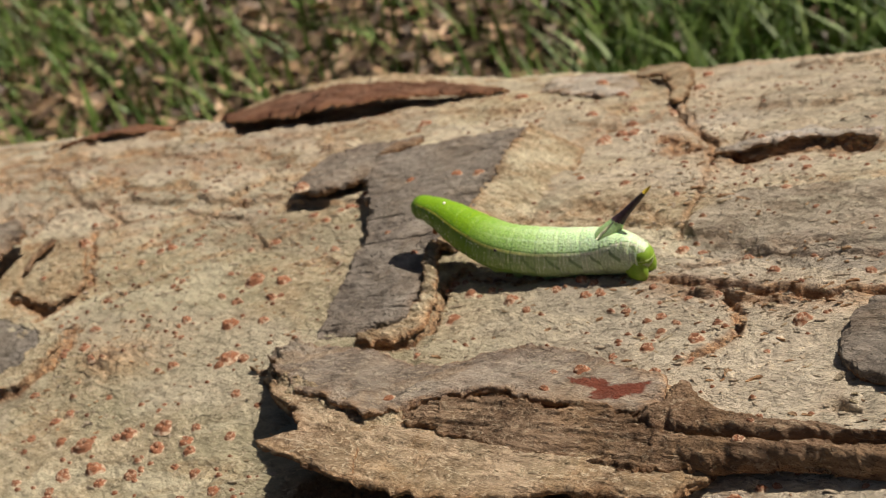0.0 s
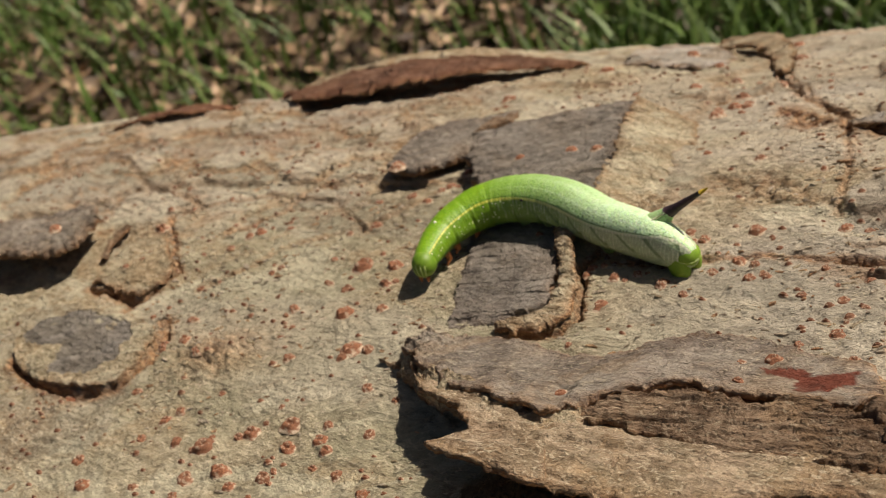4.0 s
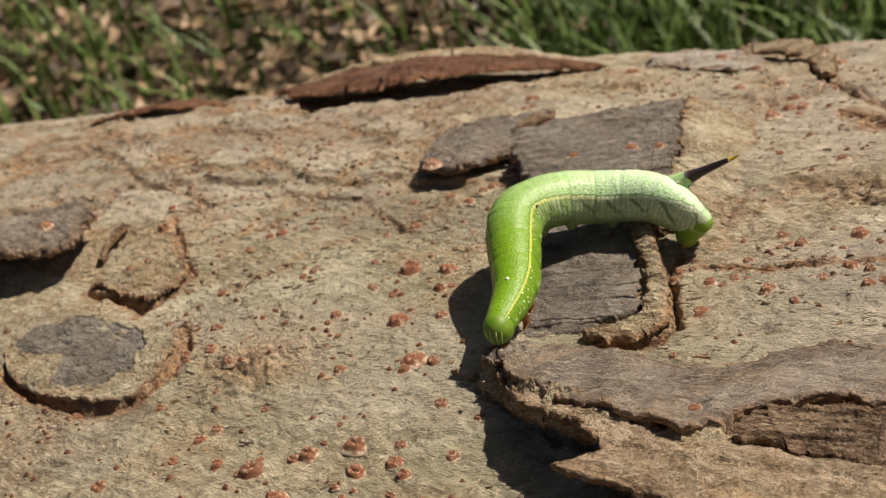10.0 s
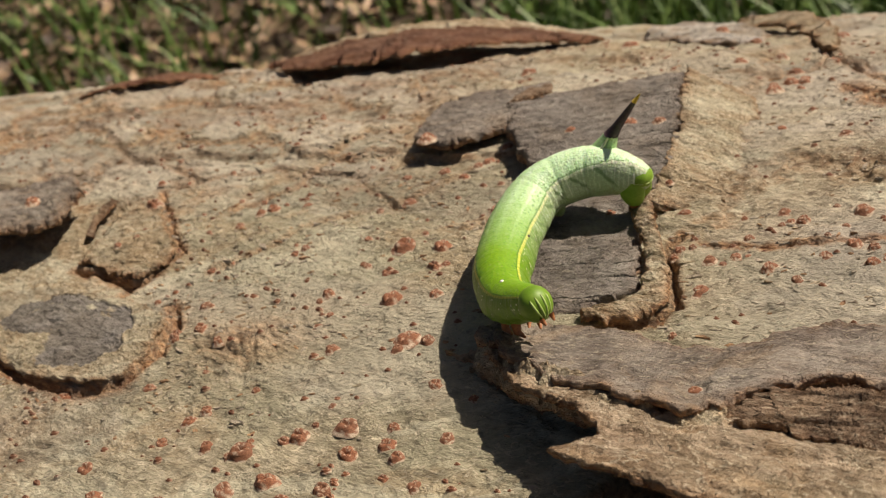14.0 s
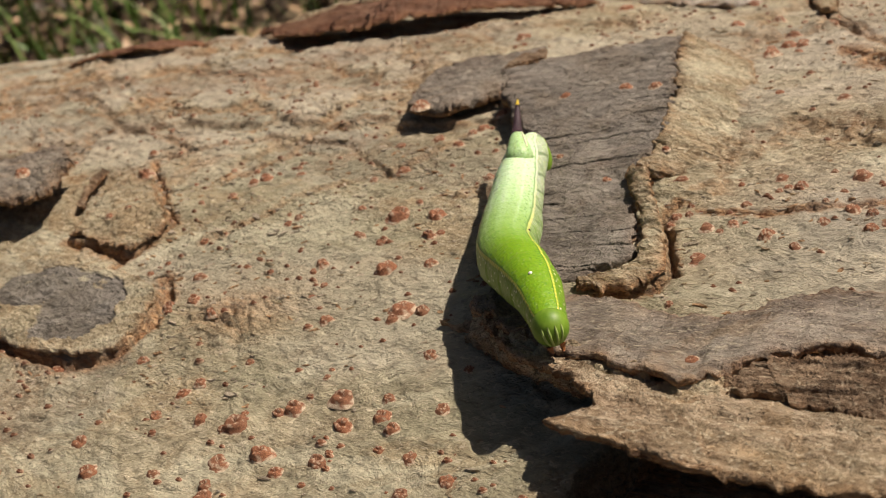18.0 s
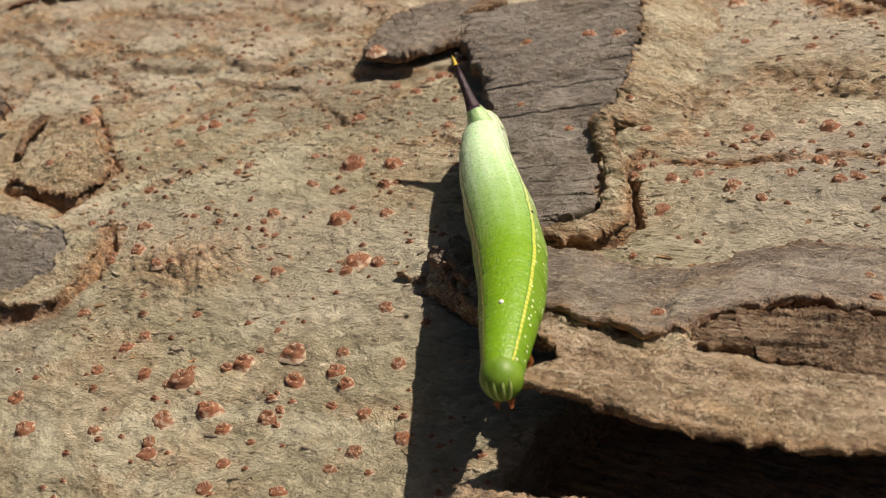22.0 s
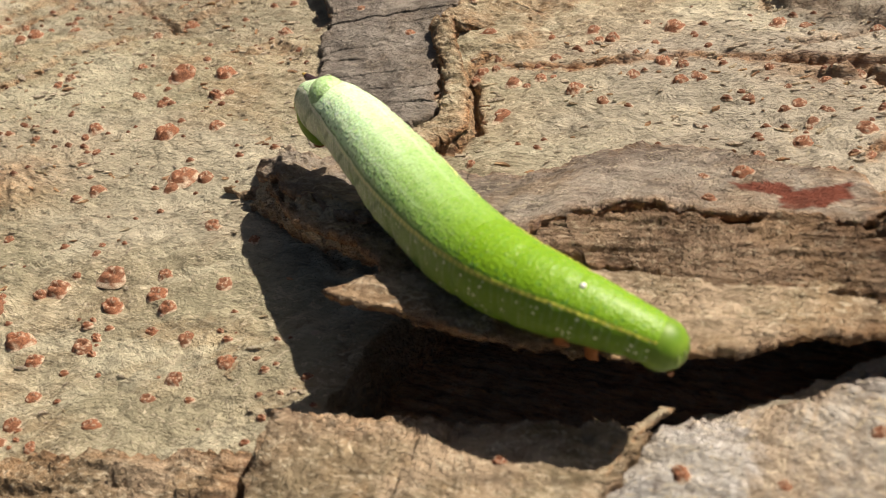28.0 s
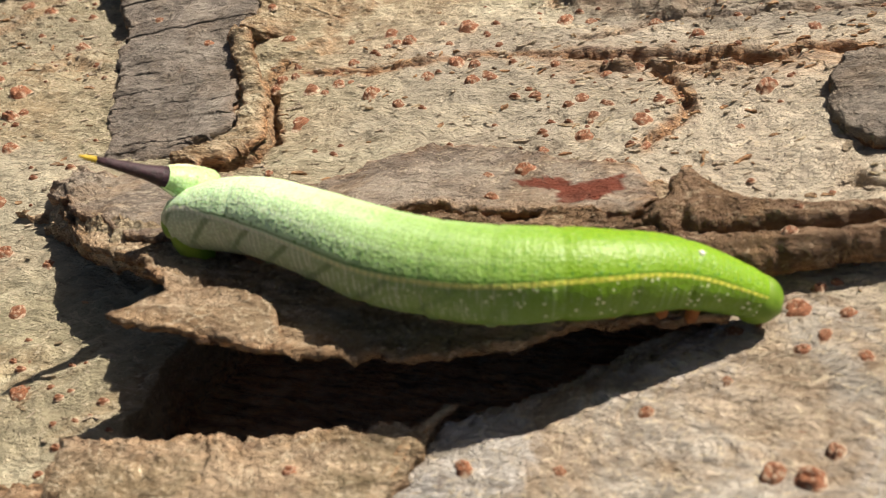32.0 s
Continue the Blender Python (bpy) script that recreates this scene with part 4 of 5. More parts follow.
PORES = [pore(k) for k in range(9)]
LOW_A = [(-24.4, -7.4, 1.10), (-19.9, -7.1, 0.54), (-28.8, -8.9, 0.91), (-30.1, -9.6, 0.61), (-23.0, -10.7, 0.97), (-19.6, -9.4, 0.82), (-18.2, -10.7, 0.66), (-37.8, -10.9, 0.77), (-33.7, -11.3, 1.32), (-29.5, -14.4, 1.07), (-23.8, -14.6, 0.94), (-33.4, -15.6, 1.08), (-27.3, -16.1, 0.71), (-46.2, -18.0, 0.91), (-49.4, -14.7, 0.90), (-48.9, -4.0, 0.79), (-59.9, -4.9, 0.88), (-36.1, -3.6, 0.49), (-33.4, 5.6, 0.86), (-30.4, 2.5, 0.72), (-17.7, -1.7, 0.71), (-14.5, -8.0, 0.67), (-11.5, -15.6, 0.79), (-15.0, -17.1, 0.71), (-33.1, -19.1, 0.81), (-18.6, -13.0, 0.56), (-41.5, -8.0, 0.75), (-40.4, -6.4, 0.65)]
LOW_B = [(-43.1, -10.8, 0.63), (-15.6, -13.4, 0.64), (-43.4, 2.2, 0.69), (-29.4, 20.6, 1.37), (-29.6, 15.7, 0.78), (-24.9, 20.6, 1.10), (-24.5, 16.8, 0.72), (-22.5, 11.8, 0.69), (-27.1, 10.8, 1.27), (-35.0, 11.6, 0.72), (-22.8, 4.3, 1.09), (-20.7, 4.3, 0.75), (-50.0, 3.7, 0.78), (-47.3, 4.4, 0.65), (4.2, 12.5, 0.93), (4.4, 17.4, 0.64), (10.0, 16.2, 0.73), (12.6, 14.2, 0.56), (18.0, 26.8, 0.87), (12.5, 25.6, 0.61), (10.5, 27.5, 0.68), (2.3, 20.4, 0.50), (14.9, 18.1, 0.72), (17.3, 19.9, 0.73), (19.0, 16.4, 0.70), (12.7, 78.2, 1.01), (6.0, 65.4, 0.81), (9.7, 67.0, 0.88), (8.3, 71.6, 0.91), (0.5, 75.5, 0.95)]
LOW_C = [(28.4, 7.1, 0.80), (28.4, 12.6, 0.65), (42.8, 10.3, 0.89), (32.9, 8.2, 0.80), (32.9, 5.4, 0.65), (36.0, -18.8, 0.37), (42.0, -16.1, 0.47), (40.6, -17.0, 0.54), (40.9, -13.7, 0.91), (42.6, -11.7, 0.46), (43.7, -14.3, 0.55), (43.9, -17.9, 0.46), (4.6, 17.5, 0.56), (10.2, 16.4, 0.65), (12.6, 14.2, 0.54), (0.7, 26.4, 0.66), (27.2, 26.9, 0.63), (29.5, 26.4, 0.68), (12.3, 25.2, 0.53), (24.5, 13.2, 0.57), (27.2, 11.5, 0.46), (30.4, 10.9, 0.46), (19.1, 19.2, 0.60), (20.7, 16.6, 0.49), (30.6, 15.6, 0.52), (35.2, 23.5, 0.61), (47.9, 18.8, 0.66), (38.5, 20.1, 0.58), (40.9, -9.5, 0.44)]
LOW_D = [(-81.3, 21.5, 0.90), (-47.6, 5.0, 0.80), (-70.8, 30.7, 1.08), (-51.2, 29.1, 0.94), (-52.4, 28.1, 0.72), (-49.1, 8.8, 0.76), (-52.0, 15.1, 0.66), (-46.8, 30.2, 0.64), (-34.4, 42.6, 1.04), (-31.5, 39.2, 0.72), (-27.4, 40.7, 0.65), (-26.2, 41.5, 0.72), (-28.2, 37.5, 0.71), (-36.1, 37.7, 0.72), (-33.0, 31.0, 0.83), (-24.3, 44.0, 0.87), (-41.8, 19.9, 0.60), (8.1, 67.0, 1.06), (9.8, 68.0, 0.91), (6.2, 63.5, 0.97), (9.4, 115.9, 1.18), (1.2, 89.0, 1.14), (13.2, 94.6, 1.22), (5.7, 80.7, 0.99), (18.1, 26.7, 0.84), (7.6, 21.9, 0.62), (-5.1, 97.5, 1.11), (-32.2, 78.9, 1.26), (-35.9, 75.7, 0.98), (-19.0, 92.6, 1.22)]
LOW_E = [(-23.8, -14.7, 0.87), (-11.6, -15.5, 0.74), (-15.1, -17.1, 0.66), (-16.5, -19.0, 0.61), (-26.3, -21.7, 0.75), (-19.9, -21.5, 0.65), (-25.7, -19.4, 0.63), (-33.4, -18.0, 0.66), (-33.2, -19.1, 0.61), (-26.3, -23.5, 0.57), (-23.6, -23.6, 0.56), (-43.1, -10.7, 0.68), (-30.3, -14.6, 0.18)]
pick = random.Random(4)


def level(x, s):
    """The bark's height at a place, from the log itself."""
    xs, ss, h = LEVEL
    return float(h[int(np.abs(xs - x).argmin()), int(np.abs(ss - s).argmin())])


def settled(x, s):
    """The height of the topmost bark at a place, plates and flakes included."""
    best = level(x, s)
    top, low = Vector(onto(x, s, 25.0)), Vector(onto(x, s, -5.0))
    for tree in TREES:
        spot = tree.ray_cast(top, (low - top).normalized())[0]
        if spot:
            best = max(best, 25.0 - (spot - top).length / MM)
    return best


def lenticel(x, s, size):
    h = settled(x, s)
    ob = part("lenticel", PORES[pick.randrange(9)], LOG)
    k = size * 1.0 * MM
    ob.matrix_basis = frame_at(x, s, h - 0.12 * size, pick.uniform(-15, 45), (k * pick.uniform(0.9, 1.15), k * pick.uniform(0.85, 1.15), k * pick.uniform(0.5, 0.85)))
    return ob


for group in (LOW_A, LOW_B, LOW_C, LOW_D, LOW_E):
    for spot in group:
        lenticel(*spot)
for x, s, size in ((23.9, 0.9, 0.85), (21.7, -2.9, 0.5), (21.2, 0.5, 0.4), (6.9, -6.3, 0.55), (31.2, -20.7, 0.5), (20.5, -24.0, 0.55), (10.4, -24.4, 0.5), (37, -15.1, 0.5),
                   (-8.1, 43.2, 0.85), (-4.5, 43.0, 0.65), (-15.2, 42.5, 0.7), (-6.9, 25.3, 0.6), (-13.0, 30, 0.45), (26, -24.4, 0.4), (37.6, -25.4, 0.9), (39.4, -25.8, 0.8), (41, -24.2, 0.6)):
    lenticel(x, s, size)
CLEAR = [
    [(-18, 3), (-12, 7), (0, 6), (8, 3), (16, 7), (22, 6), (34, 1), (40, -9), (39, -13), (20, -21), (-6, -50), (-6, -22), (-2, -18), (-12, -1)],
    [(-38, 52), (-30, 60), (-4, 66), (-1, 40), (-3, 27), (3, 12), (0, 6), (-13, 6), (-17, 24), (-24, 42), (-33, 40), (-38, 43)],
    [(-105, 22), (-80, 30), (-71, 18), (-58, 18), (-61, 12), (-50, 5), (-52, -4), (-60, -6), (-78, 0), (-78, 10), (-105, 10)],
    [(-90, 90), (-60, 70), (-30, 95), (-20, 115), (-60, 110)],
]


def free(x, s):
    return not any(bool(inside(np.array(x), np.array(s), c)) for c in CLEAR)


made = 0
while made < 120:
    x, s = pick.uniform(-80, 55), pick.triangular(-24, 95, 15)
    if free(x, s) and value(x / 16, s / 12, 77) + pick.uniform(-0.2, 0.2) > 0.45:
        lenticel(x, s, pick.uniform(0.28, 0.62))
        made += 1


def small_pores():
    verts, faces, rim = [], [], []
    src = PORES[2]
    base = np.array([v.co[:] for v in src.vertices])
    edge = np.array([d.value for d in src.attributes["rim"].data])
    polys = [list(p.vertices) for p in src.polygons]
    made = 0
    while made < 1200:
        x, s = pick.uniform(-120, 60), pick.uniform(-30, 118)
        if not free(x, s) or value(x / 14, s / 10, 78) + pick.uniform(-0.3, 0.3) < 0.45:
            continue
        h = level(x, s)
        k = pick.uniform(0.12, 0.34) * MM
        m = np.array(frame_at(x, s, h - 0.03, pick.uniform(-25, 25), (k * 1.3, k, k)))
        faces += [[i + len(verts) for i in p] for p in polys]
        verts += (base @ m[:3, :3].T + m[:3, 3]).tolist()
        rim += edge.tolist()
        made += 1
    tagged(part("lenticel_scatter", mesh_of("lenticel_scatter", verts, faces, CORK, rim=rim), LOG, "tiny rust-brown pores scattered over the bark"), kind="stuff")


small_pores()


def bark_scraps():
    """Tiny lifted scales and torn scraps of bark, thickest along the cracks."""
    verts, faces, rust, pale, old = [], [], [], [], []
    dice = np.random.RandomState(12)
    xs, ss = dice.uniform(-118, 58, 16000), dice.triangular(-30, 8, 118, 16000)
    near = np.min([off_line(xs, ss, c[0]) for c in CRACKS], 0)
    keep = dice.rand(16000) < 0.9 * np.exp(-near / 2.5) + 0.55 * (value(xs / 9, ss / 6, 83) > 0.55) + 0.12
    keep &= ~np.any([inside(xs, ss, c) for c in CLEAR], 0)
    for x, s in zip(xs[keep][:3600].tolist(), ss[keep][:3600].tolist()):
        h = level(x, s)
        k = pick.uniform(0.1, 0.34) * (1.7 if pick.random() < 0.12 else 1)
        m = frame_at(x, s, h + 0.05, pick.gauss(12, 30)) @ pose(0, 0, 0, pick.uniform(-7, 7), pick.uniform(-4, 4), 0)
        n, seg = len(verts), 8
        long, thin = pick.uniform(0.9, 1.9), pick.uniform(0.3, 0.6)
        ring = [(long * k * pick.uniform(0.6, 1.3) * math.cos(2 * math.pi * j / seg) * MM, thin * k * pick.uniform(0.5, 1.4) * math.sin(2 * math.pi * j / seg) * MM) for j in range(seg)]
        verts += [tuple(m @ Vector((p, q, pick.uniform(0.04, 0.11) * MM))) for p, q in ring] + [tuple(m @ Vector((p * 1.1, q * 1.1, -0.22 * MM))) for p, q in ring]
        faces.append(list(range(n, n + seg)))
        faces += [(n + j, n + seg + j, n + seg + (j + 1) % seg, n + (j + 1) % seg) for j in range(seg)]
        kind = pick.random()
        rust += [0.9 if kind < 0.25 else 0.15] * (2 * seg)
        pale += [1.0 if kind > 0.45 else 0.0] * (2 * seg)
        old += [0.5 if 0.25 <= kind < 0.33 else 0.0] * (2 * seg)
    me = mesh_of("scrap_scatter", verts, faces, BARK, rust=rust, old=old, pale=pale, smooth=False)
    tagged(part("scrap_scatter", me, LOG, "tiny tan scales and scraps lifting off the bark"), kind="stuff")


bark_scraps()

# ---- the caterpillar ----
RINGS = 34
CAT = tagged(new("caterpillar"), "bright green horned caterpillar crawling over the bark", "caterpillar")
CAT.empty_display_size = 0.01


def girth(u):
    """Radius in millimetres from the head (0) to the tail (1)."""
    return float(np.interp(u, [0, 0.04, 0.1, 0.18, 0.28, 0.4, 0.6, 0.8, 0.9, 0.96, 1.0], [1.35, 1.62, 1.95, 2.35, 2.72, 2.92, 2.98, 2.9, 2.78, 2.45, 1.9]))


def stripe_at(u):
    """How high on the flank the pale line runs: 1 is the middle of the back."""
    return float(np.interp(u, [0, 0.1, 0.3, 0.6, 0.82, 0.9, 0.95, 1.0], [0.74, 0.74, 0.66, 0.5, 0.5, 0.66, 0.9, 0.97]))


def body_ring(k):
    u = 0.04 + 0.955 * k / (RINGS - 1)
    seg, rows = 36, 15
    verts, al, dor = [], [], []
    for i in range(rows):
        f = -1 + 2 * i / (rows - 1)
        here = u + f * 0.04
        r = girth(here) * (1.01 - 0.03 * abs(f) ** 2 - 0.12 * max(0, abs(f) - 0.8))
        if k == 0:
            r *= 1 - 0.12 * max(0, -f) ** 3
        if k == RINGS - 1:
            r *= 1 - 0.4 * max(0, f) ** 2
        line = stripe_at(here)
        for j in range(seg):
            a = 2 * math.pi * j / seg
            y = math.cos(a)
            low = 1 - 0.08 * max(0, -y) + 0.05 * math.exp(-((y + 0.25) / 0.2) ** 2)
            # deep folds between the segments, fine rings within each, a soft ridge along the pale line
            fold = abs(here * 11 % 1 - 0.5)
            low *= 1 - (0.022 + 0.06 * math.exp(-((y + 0.1) / 0.45) ** 2)) * math.exp(-(fold / 0.08) ** 2)
            low *= 1 + 0.003 * math.sin(here * 11 * 8 * 2 * math.pi) - 0.018 * math.sin(31 * here + 4 * y) * (y < 0.35)
            low *= 1 + 0.022 * math.exp(-((y - line) / 0.07) ** 2)
            wide = float(np.interp(here, [0.6, 0.95], [0.98, 0.80]))
            verts.append((r * low * wide * math.sin(a) * MM, r * low * y * 1.02 * MM, f * 1.65 * MM))
            al.append(here)
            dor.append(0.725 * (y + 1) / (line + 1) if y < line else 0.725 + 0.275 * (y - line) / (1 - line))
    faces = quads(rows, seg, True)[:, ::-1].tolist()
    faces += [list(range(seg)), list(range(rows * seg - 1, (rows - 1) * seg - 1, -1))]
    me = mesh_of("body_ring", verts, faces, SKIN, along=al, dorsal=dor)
    return u, part("body_ring", me, CAT)


def blob(name, sx, sy, sz, material, at=(0, 0, 0), power=1.0, seg=14, rows=9):
    """A rounded body, sizes in millimetres."""
    verts = []
    for i in range(rows):
        t = math.pi * i / (rows - 1)
        for j in range(seg):
            a = 2 * math.pi * j / seg
            c, s_ = math.cos(a), math.sin(a)
            q = abs(math.sin(t)) ** power
            verts.append(((at[0] + sx * q * c) * MM, (at[1] + sy * q * s_) * MM, (at[2] + sz * math.cos(t)) * MM))
    return mesh_of(name, verts, quads(rows, seg, True), material)


def tapered(name, points, radii, material, seg=12):
    """A tapering limb through points, in millimetres."""
    verts, n = [], len(points)
    p = [Vector(q) for q in points]
    for i in range(n):
        d = (p[min(i + 1, n - 1)] - p[max(i - 1, 0)]).normalized()
        ex = d.orthogonal().normalized()
        ey = d.cross(ex)
        for j in range(seg):
            a = 2 * math.pi * j / seg
            verts.append((p[i] + radii[i] * (math.cos(a) * ex + math.sin(a) * ey)) * MM)
    faces = quads(n, seg, True).tolist() + [list(range(seg)), list(range(n * seg - 1, (n - 1) * seg - 1, -1))]
    return mesh_of(name, [tuple(v) for v in verts], faces, material)


def skinned(me, along, dorsal):
    """Gives a limb the skin's own place along the body and up the flank."""
    for field, amount in (("along", along), ("dorsal", dorsal)):
        me.attributes.new(field, "FLOAT", "POINT").data.foreach_set("value", [amount] * len(me.vertices))
    return me


BODY = [body_ring(k) for k in range(RINGS)]
for k in (2, 4, 7):
    for side in (-1, 1):
        part("leg", tapered("leg", [(side * 0.8, -1.3, 0), (side * 1.15, -2.2, -0.2), (side * 0.8, -2.9, -0.5)], [0.5, 0.36, 0.1], CLAW), BODY[k][1], "short orange-brown hooked leg")
for k in (13, 16, 20, 24):
    for side in (-1, 1):
        # low dorsal value, so the belly's painted shade darkens the prolegs too
        limb = tapered("proleg", [(side * 0.9, -1.0, 0), (side * 1.05, -2.0, 0), (side * 0.95, -2.6, 0), (side * 0.8, -3.0, 0)], [1.1, 0.95, 0.7, 0.45], SKIN)
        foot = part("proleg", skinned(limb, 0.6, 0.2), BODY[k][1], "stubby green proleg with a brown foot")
        part("foot", blob("foot", 0.5, 0.26, 0.45, CLAW, (side * 0.8, -3.05, 0)), foot, "reddish brown foot")
TAIL = BODY[RINGS - 1][1]
for side in (-1, 1):
    clasp = part("clasper", blob("clasper", 0.95, 2.0, 1.35, CLASPER, (side * 0.85, -1.15, 0.1), 0.85, 20, 15), TAIL, "yellow-green rear clasper")
    part("foot", blob("foot", 0.55, 0.3, 0.6, CLAW, (side * 0.85, -3.0, 0.2)), clasp, "reddish brown foot")
part("anal_plate", blob("anal_plate", 1.45, 1.35, 1.5, CLASPER, (0, 0.1, 0.5), 0.85, 22, 15), TAIL, "yellow-green rounded tail plate")
rim = [(1.5 * math.sin(a), 0.1 - 0.25 * math.cos(a), 0.5 + 1.5 * math.cos(a)) for a in (-1.5, -1.0, -0.5, 0.0, 0.5, 1.0, 1.5)]
part("plate_rim", tapered("plate_rim", rim, [0.03, 0.06, 0.07, 0.07, 0.07, 0.06, 0.03], HEAD_STRIPE, 8), TAIL, "thin yellow rim of the tail plate")
part("black_dot", blob("black_dot", 0.17, 0.17, 0.2, HORN_DARK, (-2.45, 1.52, 0)), BODY[14][1], "tiny black dot on the flank")
part("white_bead", blob("white_bead", 0.2, 0.16, 0.2, BEAD, (0.1, 2.12, 0)), BODY[3][1], "tiny glossy white bead")
SKULL = part("head", blob("head", 1.48, 1.6, 1.5, HEAD, (0, -0.2, 0.1), 0.9, 26, 19), CAT, "smooth green head with pale stripes")
for side in (-1, -0.33, 0.33, 1):
    bend = []
    for a in (0.25, 0.55, 0.85, 1.15, 1.4, 1.6):
        d = Vector((side * 0.62 * math.sin(a), -math.cos(a + 0.5), -math.sin(a + 0.3))).normalized()
        bend.append((1.5 * d.x, -0.2 + 1.62 * d.y, 0.1 + 1.5 * d.z))
    part("head_stripe", tapered("head_stripe", bend, [0.04, 0.1, 0.11, 0.11, 0.1, 0.04], HEAD_STRIPE, 8), SKULL, "pale yellow-green stripe")
    if abs(side) == 1:
        part("jaw", tapered("jaw", [(side * 0.5, -1.4, -0.8), (side * 0.42, -2.0, -1.0)], [0.28, 0.1], CLAW, 8), SKULL, "small brown mouthpart")
HORN = part("horn", tapered("horn", [(0, 0, 1.7), (0, 0, 2.2), (0, 0.03, 3.1), (0, 0.08, 4.4), (0, 0.12, 5.4), (0, 0.16, 6.4)], [0.78, 0.66, 0.5, 0.4, 0.33, 0.24], HORN_DARK), CAT, "dark purple warty horn")
base = tapered("horn_base", [(0, 0.28, -2.5), (0, 0.26, -2.2), (0, 0.24, -1.6), (0, 0.2, -0.9), (0, 0.15, 0.0), (0, 0.1, 0.8), (0, 0.05, 1.5), (0, 0, 2.05)], [0.5, 1.1, 1.45, 1.45, 1.26, 1.04, 0.84, 0.66], SKIN, 28)
part("horn_base", skinned(base, 0.62, 0.9), HORN, "pale green horn base")
for side in (-1, 1):
    part("horn_stripe", tapered("horn_stripe", [(side * 1.42, 0.2, -0.9), (side * 1.24, 0.15, 0.0), (side * 1.04, 0.1, 0.8), (side * 0.72, 0.05, 1.75)], [0.1, 0.18, 0.17, 0.1], CREAM, 8), HORN, "cream stripe running up the horn's base")
part("horn_tip", tapered("horn_tip", [(0, 0.16, 6.35), (0, 0.2, 7.0), (0, 0.22, 7.5)], [0.24, 0.17, 0.05], HORN_TIP), HORN, "yellow horn tip")

# ---- the ground behind the log ----
GROUND = -2 * TRUNK * MM


def ground():
    lines = np.concatenate([np.linspace(-300, -5, 14), np.linspace(-4.8, 4.8, 97), np.linspace(5, 300, 14)])
    x, y = np.meshgrid(lines, lines, indexing="ij")
    near = np.exp(-(np.hypot(x, y) / 5) ** 4)
    z = GROUND + near * 0.02 * cloud(x * 3, y * 3, 91, 4)
    tagged(new("ground", mesh_of("ground", np.stack([x, y, z], -1).reshape(-1, 3), quads(len(lines), len(lines))[:, ::-1], EARTH)),
           "brown earth with leaf litter and grass", "ground", kind="structure")


ground()


def spread(near, far):
    """A place on the ground round the log, as far off as given, thickest behind it."""
    while True:
        far_off = near + (far - near) * pick.random() ** 0.8
        turn = radians(pick.uniform(-22, 78) if pick.random() < 0.66 else pick.uniform(78, 338))
        x, y = -math.sin(turn) * far_off, math.cos(turn) * far_off
        if abs(x) > 1.75 or abs(y) > 0.38:
            return x, y, turn, far_off


def grass():
    verts, faces = [], []
    count = 0
    while count < 46000:
        x, y, turn, far_off = spread(0.45, 5.5)
        lush = 0.2 + 0.9 * (math.degrees(turn) % 200 < 26 + 6 * math.sin(far_off * 3) or turn < 0) + 0.3 * (far_off > 2.8)
        if pick.random() > lush * (0.35 + float(value(x * 4, y * 4, 95))):
            continue
        high, wide, lean, way = pick.uniform(0.06, 0.2), pick.uniform(0.003, 0.008), pick.uniform(0.1, 0.9), pick.uniform(0, 2 * math.pi)
        sx, sy = math.cos(way), math.sin(way)
        n = len(verts)
        for k in range(4):
            f = k / 3
            w = wide * (1 - f) ** 0.7
            out, up = high * lean * f * f, high * f * (1 - 0.35 * lean * f)
            verts += [(x + sx * out - sy * w, y + sy * out + sx * w, GROUND - 0.01 + up), (x + sx * out + sy * w, y + sy * out - sx * w, GROUND - 0.01 + up)]
        faces += [(n + 2 * k, n + 2 * k + 1, n + 2 * k + 3, n + 2 * k + 2) for k in range(3)]
        count += 1
    tagged(new("grass", mesh_of("grass", verts, faces, GRASS)), "short green grass growing through dry leaf litter", "grass", kind="stuff")


def litter():
    verts, faces = [], []
    for _ in range(19000):
        x, y, turn, far_off = spread(0.45, 4.5)
        if math.degrees(turn) < 18 and pick.random() < 0.65:
            continue
        m = pose(x, y, GROUND + pick.uniform(0.004, 0.03), pick.uniform(-35, 35), pick.uniform(-35, 35), pick.uniform(0, 360))
        length, wide, bend = pick.uniform(0.015, 0.05), pick.uniform(0.006, 0.018), pick.uniform(-0.006, 0.01)
        n = len(verts)
        for k, w in ((-1, 0.1), (-0.4, 0.9), (0.2, 1.0), (0.7, 0.6), (1, 0.05)):
            for side in (-1, 0, 1):
                verts.append(tuple(m @ Vector((k * length, side * w * wide, bend * k * k + abs(side) * 0.002))))
        faces += [(n + 3 * k + j, n + 3 * k + j + 1, n + 3 * k + j + 4, n + 3 * k + j + 3) for k in range(4) for j in range(2)]
    tagged(new("leaf_litter", mesh_of("leaf_litter", verts, faces, LITTER)), "dry brown fallen leaves and bark scraps", "leaf litter", kind="stuff")


grass()
litter()

# ---- what moves ----
CRAWL = []


def crawl(t, *points, root, horn):
    """The body's line from head to tail at a time, in millimetres, the horn's root and the way in which it points."""
    CRAWL.append((t, np.array(points, float), Vector(root), Vector(horn).normalized()))


